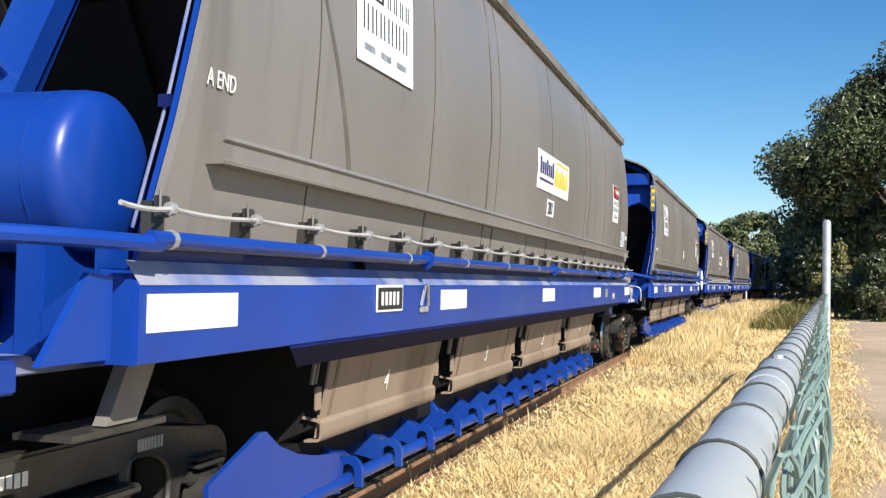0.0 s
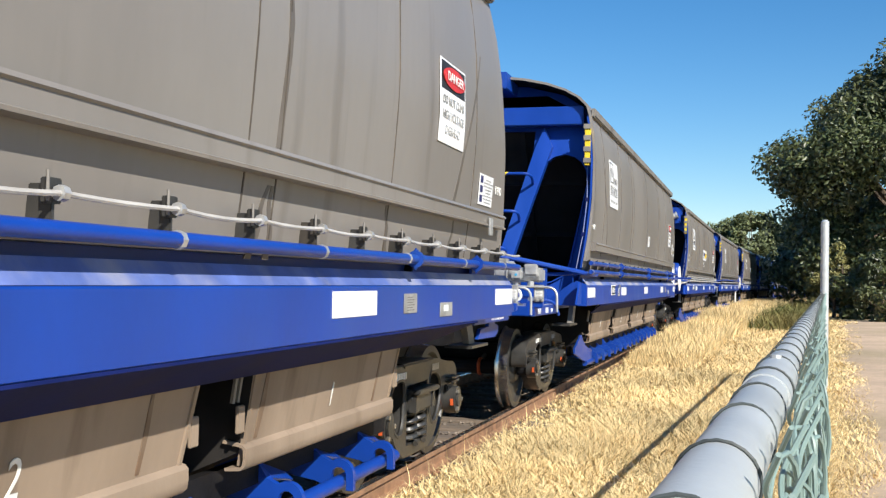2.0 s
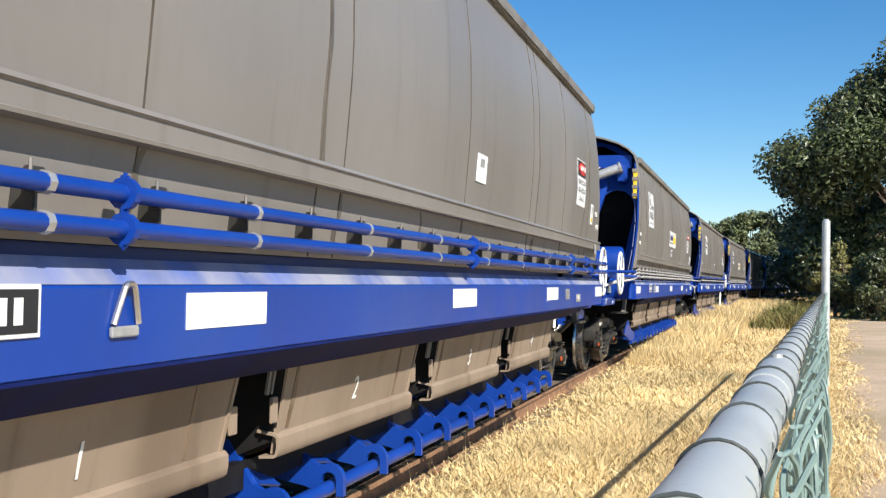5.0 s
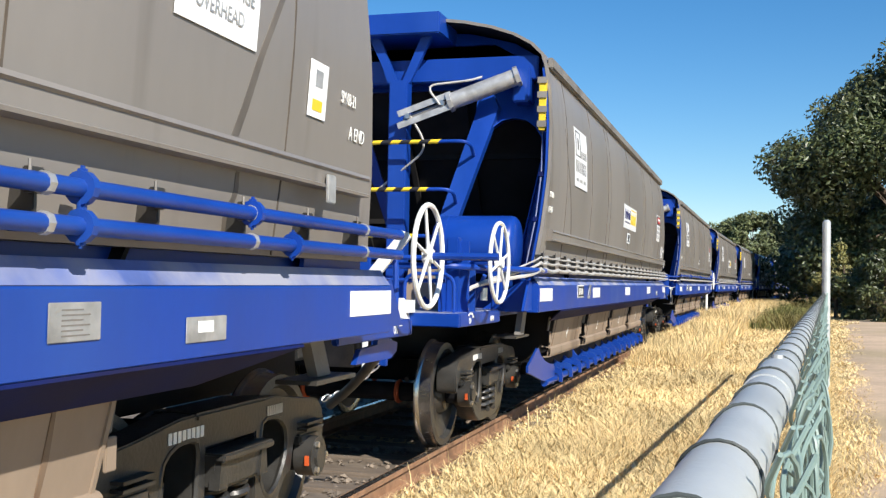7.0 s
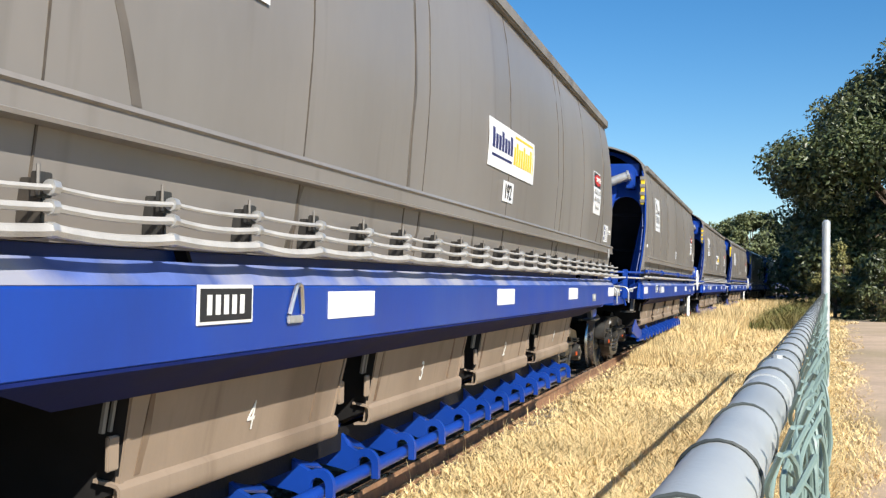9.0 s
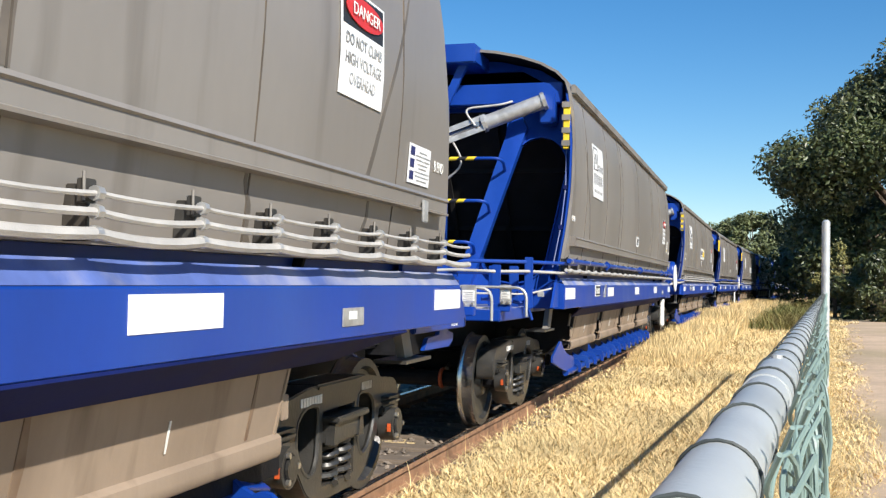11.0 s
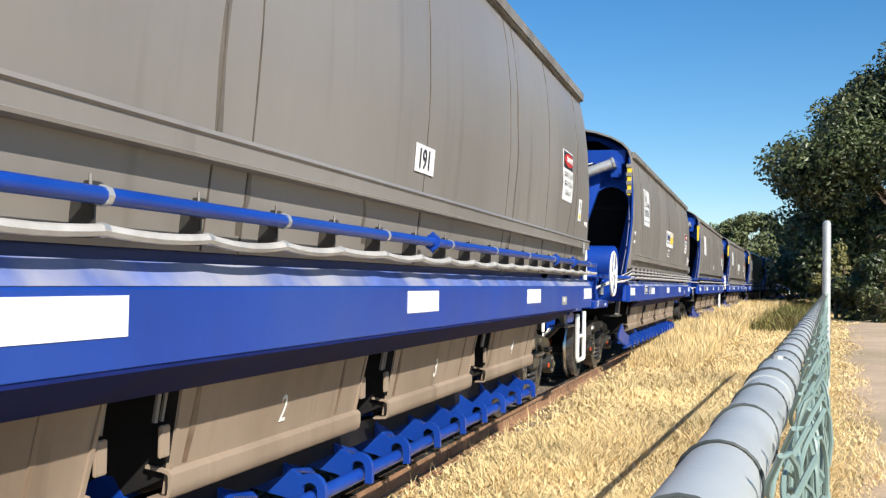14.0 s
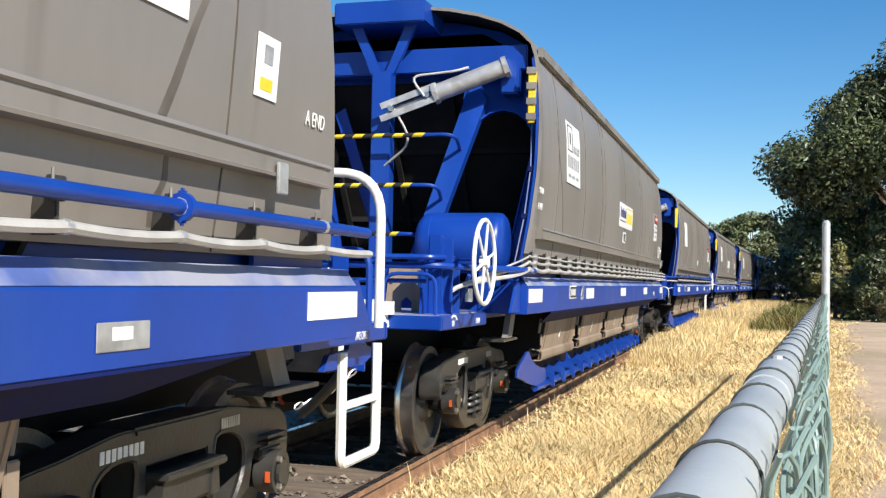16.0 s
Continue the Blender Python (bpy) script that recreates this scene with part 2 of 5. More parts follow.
def lumps(x, y):
    near = max(0.0, 1 - math.hypot(x, y) / 120)
    return GROUND + near * (0.05 * noise.noise((x * 0.35, y * 0.35, 0)) + 0.025 * noise.noise((x * 1.3, y * 1.3, 3)))


xs = [-2500, -800, -250, -90, -40, -20, -12] + [-9 + 0.6 * k for k in range(36)] + [16, 24, 40, 90, 250, 800, 2500]
ys = [-900, -200, -60, -20, -8] + [-5 + 0.8 * k for k in range(70)] + [52 + 4 * k for k in range(22)] + [150, 200, 320, 700, 1800, 4000]
grid_sheet("ground", xs, ys, lumps, SOIL, "dry straw-coloured soil and dead thatch", "ground")


def edge_path(y):
    return 0.086 * y + 0.16 + 0.10 * math.sin(y * 0.7) + 0.06 * math.sin(y * 2.1 + 1)


bm = bmesh.new()
rows = []
for y in np.concatenate([np.arange(-6, 30, 0.5), np.arange(30, 82, 3)]):
    rows.append([bm.verts.new((edge_path(y) + f * (5.2 + 0.02 * y), y, lumps(edge_path(y) + f * 5, y) * 0 + GROUND + 0.065 + 0.012 * noise.noise((f * 6, y * 0.8, 1)) - 0.05 * (f in (0, 1)))) for f in (0, 0.06, 0.2, 0.4, 0.6, 0.8, 0.94, 1)])
for a, b in zip(rows, rows[1:]):
    for k in range(7):
        bm.faces.new((a[k], a[k + 1], b[k + 1], b[k]))
tagged(part("path", bm, DIRT, smooth=True), "pale tan bare dirt path beside the fence", "path", kind="structure")


def ribbon(prof, arcs, mat, name, parent=None, label=""):
    """A profile of (n, z) swept along the track."""
    bm = bmesh.new()
    rows = [[bm.verts.new(on_track(a, n, z)) for n, z in prof] for a in arcs]
    for a, b in zip(rows, rows[1:]):
        for k in range(len(prof)):
            bm.faces.new((a[k], a[(k + 1) % len(prof)], b[(k + 1) % len(prof)], b[k]))
    bm.faces.new(rows[0]), bm.faces.new(rows[-1][::-1])
    return part(name, bm, mat, parent, label)


track = thing("railway_track", "rusty steel rails on weathered timber sleepers", "railway track", kind="structure")
arcs = list(np.arange(-14, 40, 2.0)) + list(np.arange(40, 230, 6.0))
ribbon([(-6.5, -0.30), (-6.0, -0.15), (-2.4, -0.16), (-1.5, -0.185), (1.40, -0.185), (1.75, -0.30)], arcs, BALLAST, "ballast_bed", track, "brown-grey stone ballast")
for s in (1, -1):
    c = s * 0.752 - 0.04
    prof = [(c - 0.036, -0.004), (c - 0.036, -0.035), (c - 0.009, -0.05), (c - 0.009, -0.125), (c - 0.065, -0.14), (c - 0.065, -0.152), (c + 0.065, -0.152), (c + 0.065, -0.14), (c + 0.009, -0.125), (c + 0.009, -0.05), (c + 0.036, -0.035), (c + 0.036, -0.004)]
    rail = ribbon(prof, arcs, RUST, "rail", track)
    ribbon([(c - 0.026, -0.0038), (c + 0.028, -0.0038), (c + 0.028, -0.0005), (c - 0.026, -0.0005)], arcs, RAILTOP, "rail_head", rail, "polished running surface")
sleeper = box(-1.22, 1.22, -0.115, 0.115, -0.30, -0.152, 0.012)
first = part("sleeper", sleeper, SLEEPER, track)
chair = part("rail_clip", box(0.66, 0.71, -0.03, 0.03, -0.150, -0.115, 0.006), RUST, track)
for k in range(90):
    m = track_pose(-8 + k * 0.66)
    for src, sides in ((first, (0,)), (chair, (0, 180))):
        for turn in sides:
            o = src if (k == 0 and turn == 0) else src.copy()
            if o is not src:
                scene.collection.objects.link(o)
            o.matrix_basis = m @ pose(0, 0, 0, 0, 0, turn)
    o = chair.copy()
    scene.collection.objects.link(o)
    o.matrix_basis = m @ Matrix.Translation((0.155, 0, 0))
rng = np.random.default_rng(4)


def scatter_mesh(name, verts, faces, mat, label, category, kind="stuff", parent=None):
    me = bpy.data.meshes.new(name)
    me.from_pydata(verts, [], faces)
    me.materials.append(mat)
    ob = new(name, me)
    ob.parent = parent
    return tagged(ob, label, category, kind=kind)


def stones(count, place, size):
    base = np.array([(1, 0, 0), (-1, 0, 0), (0, 1, 0), (0, -1, 0), (0, 0, 1), (0, 0, -1)], float)
    tri = np.array([(0, 2, 4), (2, 1, 4), (1, 3, 4), (3, 0, 4), (2, 0, 5), (1, 2, 5), (3, 1, 5), (0, 3, 5)])
    vs, fs = [], []
    for k in range(count):
        q = base * rng.uniform(0.6, 1.25, (6, 1)) * size * rng.uniform(0.6, 1.4) * np.array([1, 1, 0.7])
        a = rng.uniform(0, 6.28)
        r = np.array([[math.cos(a), -math.sin(a), 0], [math.sin(a), math.cos(a), 0], [0, 0.3, 1]])
        vs.append(q @ r.T + np.array(place()))
        fs.append(tri + 6 * k)
    return np.concatenate(vs).tolist(), np.concatenate(fs).tolist()


def by_track():
    arc = 3.0 + 45 * rng.random() ** 1.7
    n = rng.uniform(-3.0, 1.7)
    return tuple(on_track(arc, n, -0.185 - max(0, n - 1.4) * 0.28 + 0.01))


scatter_mesh("ballast_stones", *stones(12000, by_track, 0.03), BALLAST, "loose angular brown-grey ballast stones", "ballast")


# ---- dry grass ----
def blades(count, spot, height, lean, wide):
    """Bent tapering blades: each a quad and a tip."""
    p = np.array([spot() for _ in range(count)])
    d = np.hypot(p[:, 0], p[:, 1])
    h = rng.uniform(*height, count) * p[:, 3]
    a = rng.uniform(0, math.tau, count)
    l = rng.uniform(*lean, count) * h
    w = (wide + 0.00030 * d) * rng.uniform(0.7, 1.4, count)
    up = np.stack([np.cos(a) * l, np.sin(a) * l, h], 1)
    side = np.stack([-np.sin(a + rng.normal(0, 0.6, count)), np.cos(a), np.zeros(count)], 1) * w[:, None]
    base = p[:, :3]
    mid = base + up * np.array([0.35, 0.35, 0.6])
    v = np.stack([base - side, base + side, mid + side * 0.8, mid - side * 0.8, base + up], 1).reshape(-1, 3)
    i = np.arange(count)[:, None] * 5
    return v.tolist(), [tuple(q) for q in (i + [0, 1, 2, 3]).tolist()] + [tuple(q) for q in (i + [3, 2, 4]).tolist()]


def fence_x(y):
    return -0.060 + 0.080 * y


def verge():
    y = math.exp(rng.uniform(math.log(3.0), math.log(125)))
    lo = XC + 0.80 + KAPPA * y * y / 2
    hi = fence_x(y) + 0.1
    x = lo + (hi - lo) * rng.random()
    edge = min(1.0, 0.44 + (x - lo) / 1.0) * (1 - 0.5 * (noise.noise((x * 1.5, y * 0.9, 9)) > 0.25) * (x - lo < 0.35))
    tall = 0.75 + 0.5 * noise.noise((x * 0.5, y * 0.3, 7)) + 0.25 * noise.noise((x * 2.2, y * 1.5, 2))
    return x, y, GROUND - 0.02, max(0.3, tall * edge)


scatter_mesh("dry_grass", *blades(320000, verge, (0.10, 0.27), (0.2, 1.3), 0.0013), STRAW, "tall dry straw-coloured grass beside the track", "grass")


def lying():
    x, y, z, s = verge()
    return x, y, z + 0.05 + 0.08 * rng.random(), s * 0.5


scatter_mesh("fallen_straw", *blades(70000, lying, (0.08, 0.22), (1.2, 3.0), 0.002), STRAW, "fallen dry straw lying in the grass", "grass")


def stalk():
    x, y, z, s = verge()
    return x, y, z, 0.7 + 0.3 * s


scatter_mesh("seed_stalk_stand", *blades(2200, stalk, (0.24, 0.40), (0.1, 0.7), 0.0006), STRAW, "thin tall dry seed stalks above the grass", "grass")


def strip():
    y = math.exp(rng.uniform(math.log(2.5), math.log(70)))
    lo, hi = fence_x(y) - 0.1, fence_x(y) + 0.35 + 0.02 * y
    return lo + (hi - lo) * rng.random() ** 1.4, y, GROUND + 0.03, 0.42 + 0.3 * noise.noise((lo, y * 0.8, 5))


scatter_mesh("verge_straw", *blades(30000, strip, (0.04, 0.15), (0.6, 2.2), 0.0009), STRAW, "thin dry straw between fence and path", "grass")


def weeds():
    y = rng.uniform(36, 72)
    x = fence_x(y) - 0.3 - 2.4 * rng.random() ** 1.3
    return x, y, GROUND, 0.9 + 0.5 * noise.noise((x, y, 1))


scatter_mesh("weeds", *blades(6000, weeds, (0.35, 0.8), (0.3, 1.2), 0.004), OLIVE, "dull green weeds growing in the dry grass", "weeds")


def tuft():
    y = 19 + 62 * rng.random() ** 1.2
    tall = min(1.0, 0.42 + (y - 19) / 24) * (0.75 + 0.35 * noise.noise((y * 0.4, 0, 4)))
    return XC + 0.98 + KAPPA * y * y / 2 + (0.5 + y * 0.035) * rng.random() ** 1.4, y, GROUND, tall


scatter_mesh("tall_grass", *blades(46000, tuft, (0.5, 0.95), (0.1, 0.6), 0.0015), STRAW, "tall feathery dry grass near the track bend", "grass")

# ---- fence ----
fence = thing("chain_link_fence", "galvanised top rail with green-coated chain-link mesh", "fence")
RZ, FAR = 1.243, 16.2


def rail_at(y, dx=0.0, z=RZ):
    return Vector((fence_x(y) + dx, y, z))


part("top_rail", rod(rail_at(-2.2), rail_at(1.30), 0.0245, 28), GALV, fence, "galvanised steel tube", smooth=True)
part("top_rail", rod(rail_at(1.26), rail_at(FAR), 0.0225, 20), GALV, fence, "galvanised steel tube", smooth=True)
part("rail_sleeve", rod(rail_at(1.14), rail_at(1.43), 0.0262, 28), GALV, fence, smooth=True)
part("sleeve_rivet", rod(rail_at(1.40, 0.0, RZ + 0.02), rail_at(1.40, 0.0, RZ + 0.030), 0.007, 8), GALV, fence)
for k in range(86):
    y = 0.645 + 0.190 * (k - 2)
    if y > FAR - 0.1:
        break
    tilt = 0.012 * math.sin(k * 2.3)
    loop = 0.0277 if 1.1 < y < 1.46 else 0.0256
    pts = [rail_at(y) + Vector((loop * math.cos(a), (0.010 + tilt) * math.sin(a + 0.6), loop * math.sin(a))) for a in np.linspace(0, math.tau, 21)[:-1]]
    part("tie_wire", pipe(pts, 0.0013, 5, closed=True), TIEWIRE, fence, smooth=True)
for y, top, r in ((-1.9, RZ, 0.03), (5.6, RZ - 0.02, 0.024), (10.9, RZ - 0.02, 0.024)):
    part("post", rod(rail_at(y, 0, GROUND - 0.3), rail_at(y, 0, top), r, 14), GALV, fence, smooth=True)
end = part("post", rod(rail_at(FAR, 0.03, GROUND - 0.3), rail_at(FAR, 0.03, 2.30), 0.058, 18), GALV, fence, "tall galvanised end post", smooth=True)
part("post_cap", rod(rail_at(FAR, 0.03, 2.30), rail_at(FAR, 0.03, 2.335), 0.060, 18, r2=0.03), GALV, end, smooth=True)


def mesh_wire(y0, y1, seg, r, jitter):
    """Zigzag wires woven into diamonds on the path side of the rail."""
    bm = bmesh.new()
    y, k = y0, 0
    step, rise = 0.056, 0.052
    while y < y1:
        pts = []
        n = int((RZ + 0.03 - GROUND) / rise)
        for i in range(n + 1):
            side = (i + k) % 2
            z = RZ + 0.030 - i * rise
            bulge = 0.006 * (1 if side else -1)
            curl = jitter * math.sin(i * 1.7 + k)
            pts.append(rail_at(y + (step * 1.04 if side else -0.002), 0.036 + bulge + curl + (0.012 * max(0, 1 - i * 0.4)), z))
            if i < n:
                pts.append(rail_at(y + step * 0.52, 0.036 + curl + 0.004 * (1 if k % 2 else -1), z - rise / 2))
        pipe(bent(pts, 0.014) if jitter > 0.004 else pts, r, seg, bm)
        y += step
        k += 1
    return bm



def knuckles(y0, y1, gap):
    """Curled wire ends hooked over one another along the top of the fabric."""
    rnd = random.Random(8)
    y = y0
    while y < y1:
        for q in range(2):
            r = 0.016 + 0.012 * rnd.random()
            z = RZ - 0.012 - 0.05 * rnd.random()
            lean, dx = rnd.uniform(-0.9, 0.9), 0.036 + 0.018 * rnd.random()
            span = rnd.uniform(3.6, 5.4)
            pts = [rail_at(y + math.cos(lean) * r * math.cos(a) + 0.01 * q, dx + math.sin(lean) * r * math.cos(a) * 0.7, z + 1.5 * r * math.sin(a)) for a in np.linspace(-0.6, span, 12)]
            pts.append(pts[-1] + Vector((0.0, 0.012, -0.05)))
            part("wire_knuckle", pipe(pts, 0.0019, 6), WIRE, fence, smooth=True)
        y += gap


knuckles(0.45, 3.2, 0.045)
part("mesh_fabric", mesh_wire(0.35, 5.0, 6, 0.0018, 0.006), WIRE, fence, "green plastic-coated woven wire", smooth=True)["kind"] = "stuff"
part("mesh_fabric", mesh_wire(5.0, FAR, 3, 0.0022, 0.003), WIRE, fence, "green plastic-coated woven wire")["kind"] = "stuff"


# ---- trees ----
def foliage(centres, leaf, count, seed):
    """Leaves as folded lozenges, thick round the rims of many small clumps."""
    r = np.random.default_rng(seed)
    c = np.array([q[:3] for q in centres])
    rad = np.array([q[3] for q in centres])
    pick = r.choice(len(c), count, p=rad ** 2 / (rad ** 2).sum())
    d = r.normal(size=(count, 3))
    d /= np.linalg.norm(d, axis=1)[:, None]
    pos = c[pick] + d * rad[pick][:, None] * (r.uniform(0.35, 1.12, count) ** 0.5)[:, None] * np.array([1, 1, 0.8])
    nrm = d * 0.8 + r.normal(0, 0.7, (count, 3))
    nrm[:, 2] += 0.5
    nrm /= np.linalg.norm(nrm, axis=1)[:, None]
    t = np.cross(nrm, r.normal(size=(count, 3)))
    t /= np.linalg.norm(t, axis=1)[:, None]
    b = np.cross(nrm, t)
    s = leaf * r.uniform(0.6, 1.5, (count, 1))
    v = np.stack([pos - t * s, pos + b * s * 0.5 - nrm * s * 0.12, pos + t * s, pos - b * s * 0.5 - nrm * s * 0.12], 1).reshape(-1, 3)
    i = np.arange(count)[:, None] * 4
    f = np.concatenate([i + [0, 1, 2], i + [0, 2, 3]])
    return v.tolist(), [tuple(q) for q in f.tolist()]


def tree(name, x, y, height, radius, low, leaf, count, mat, label, seed, clumps=90, squash=1.0):
    r = random.Random(seed)
    t = thing(name, label, "tree")
    t.location = (x, y, GROUND)
    bm = rod((0, 0, -0.3), (0, 0, height * 0.45), height * 0.03, 10, r2=height * 0.018)
    cs = []
    for k in range(clumps):
        a, u = r.uniform(0, math.tau), r.random()
        zz = low + (height - low) * (0.04 + 0.92 * u)
        f = (zz - low) / (height - low)
        wide = radius * (0.62 + 0.38 * math.sin(math.pi * min(1, f * 1.15 + 0.12))) * (1 - max(0, f - 0.55) * 1.25)
        q = wide * (0.35 + 0.65 * math.sqrt(r.random()))
        s = radius * r.uniform(0.13, 0.27)
        cs.append((q * math.cos(a), q * math.sin(a) * squash, zz, s))
    for k in range(0, clumps, 4):
        c = cs[k]
        b0 = (0, 0, height * (0.16 + 0.25 * r.random()))
        mid = (c[0] * 0.5 + r.uniform(-0.3, 0.3), c[1] * 0.5, (b0[2] + c[2]) * 0.52)
        rod(b0, mid, height * 0.011, 6, bm, r2=height * 0.007)
        rod(mid, c[:3], height * 0.007, 6, bm, r2=height * 0.003)
    part("trunk", bm, BARK, t, smooth=True)
    scatter_mesh("crown", *foliage(cs, leaf, count, seed), mat, "", "", "stuff", t)
    return t


tree("large_tree", 11.2, 70, 16.3, 9.4, 1.6, 0.145, 150000, LEAF, "large dense dark green broadleaf tree", 11, 170)
tree("large_tree", 22.5, 64, 15.6, 9.0, 1.0, 0.20, 34000, LEAF, "large dense dark green broadleaf tree", 12, 120)
tree("tree", 9.0, 84, 9.0, 6.0, 0.3, 0.22, 16000, LEAF, "dark green tree shading the bend of the track", 13, 60)
tree("tree", 17.0, 92, 12.0, 9.0, 0.0, 0.26, 18000, LEAF, "dark green tree shading the bend of the track", 14, 60)
tree("bush", 4.75, 55, 3.7, 1.15, 0.2, 0.07, 7000, BUSH, "yellowish green bush beside the fence", 15, 40)
tree("bush", 6.6, 52, 3.2, 2.6, 0.0, 0.11, 8000, LEAF, "dark green bush at the foot of the trees", 16, 40)
for k, (x, y, h, w) in enumerate(((-5.5, 165, 12.0, 5), (-1.5, 172, 13.2, 6), (2.5, 166, 14.0, 6), (7.5, 174, 13.8, 6), (12.5, 168, 13.5, 7), (17, 128, 10, 8), (22, 112, 12, 8), (15, 114, 8, 6))):
    tree("tree", x, y, h - 1.6, w, 0.5, 0.24, 16000, LEAFFAR, "distant dusty green tree beyond the track", 30 + k, 90)
for k, (x, y) in enumerate(((-70, 120), (-84, 118), (-62, 135), (-95, 105), (-105, 120), (-46, 150), (-30, 160))):
    tree("tree", x, y, 6.5, 7.5, 0.0, 0.32, 3500, LEAFFAR, "low green trees far across the field", 50 + k, 30)
# ---- the hopper wagons: local y = u - MID, the sill runs from u = -0.12 to 12.70, z = 0 is the rail head ----
PROFILE = [(1.37, 1.385), (1.70, 1.425), (1.86, 1.445), (2.3, 1.475), (2.75, 1.465), (3.05, 1.435), (3.30, 1.385)]
TURN = pose(0, 0, 0, 0, 0, 180)
SILL0, SILL1 = -0.085 - MID, 12.68 - MID


def Y(u):
    return u - MID


def body_x(z):
    return float(np.interp(z, [p[0] for p in PROFILE], [p[1] for p in PROFILE]))


def body_patch(y0, y1, z0, z1, off, thick=0.003, rows=7, bm=None):
    """A thin sheet that follows the bulge of the hopper's side."""
    bm = bm or bmesh.new()
    a = []
    for d in (off, off + thick):
        a.append([[bm.verts.new((body_x(z) + d, y, z)) for y in (y0, y1)] for z in np.linspace(z0, z1, rows)])
    for i in range(rows - 1):
        bm.faces.new((a[1][i][0], a[1][i][1], a[1][i + 1][1], a[1][i + 1][0]))
        for k in (0, 1):
            bm.faces.new((a[0][i][k], a[1][i][k], a[1][i + 1][k], a[0][i + 1][k]))
    for i in (0, rows - 1):
        bm.faces.new((a[0][i][0], a[0][i][1], a[1][i][1], a[1][i][0]))
    return bm


def shell():
    """Both bulging sides and the arched roof as one closed sheet, its ends raked."""
    bm = bmesh.new()
    zs = list(np.linspace(1.436, 3.30, 15))
    layers = []
    for d in (0.0, 0.03):
        ring = [(body_x(z) - d, z) for z in zs]
        ring += [((1.385 - d) * math.cos(a), 3.30 + (0.50 - d) * math.sin(a)) for a in np.linspace(0, math.pi, 15)[1:-1]]
        ring += [(-x, z) for x, z in ring[14::-1]]
        rows = []
        for s in (-1, 1):
            rows.append([bm.verts.new((x, s * (MID - 0.05 - 0.24 * min(z - 1.37, 1.95)), z)) for x, z in ring])
        layers.append(rows)
    n = len(layers[0][0])
    for k in range(n - 1):
        o, i = layers
        bm.faces.new((o[0][k], o[1][k], o[1][k + 1], o[0][k + 1]))
        # inner layer takes DARK, the inside's shade as colour
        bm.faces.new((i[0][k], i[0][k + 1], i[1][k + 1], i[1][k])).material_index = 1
        for e in (0, 1):
            bm.faces.new((o[e][k], o[e][k + 1], i[e][k + 1], i[e][k]))
    for k in (0, n - 1):
        o, i = layers
        bm.faces.new((o[0][k], o[1][k], i[1][k], i[0][k]))
    return bm


def arch(cx0, cx1, z0, z1, lean=0.0, n=9):
    """Outline of an opening with round head and foot; its inner edge leans."""
    pts = []
    r = (cx1 - cx0) / 2
    for a in np.linspace(0, math.pi, n):
        pts.append(((cx0 + cx1) / 2 + lean + r * math.cos(a), z1 - r * 1.1 + r * 1.1 * math.sin(a)))
    r2 = r * 1.15
    for a in np.linspace(math.pi, math.tau, n):
        pts.append(((cx0 + cx1) / 2 - lean + r2 * math.cos(a) , z0 + r2 * 0.8 + r2 * 0.8 * math.sin(a)))
    return pts


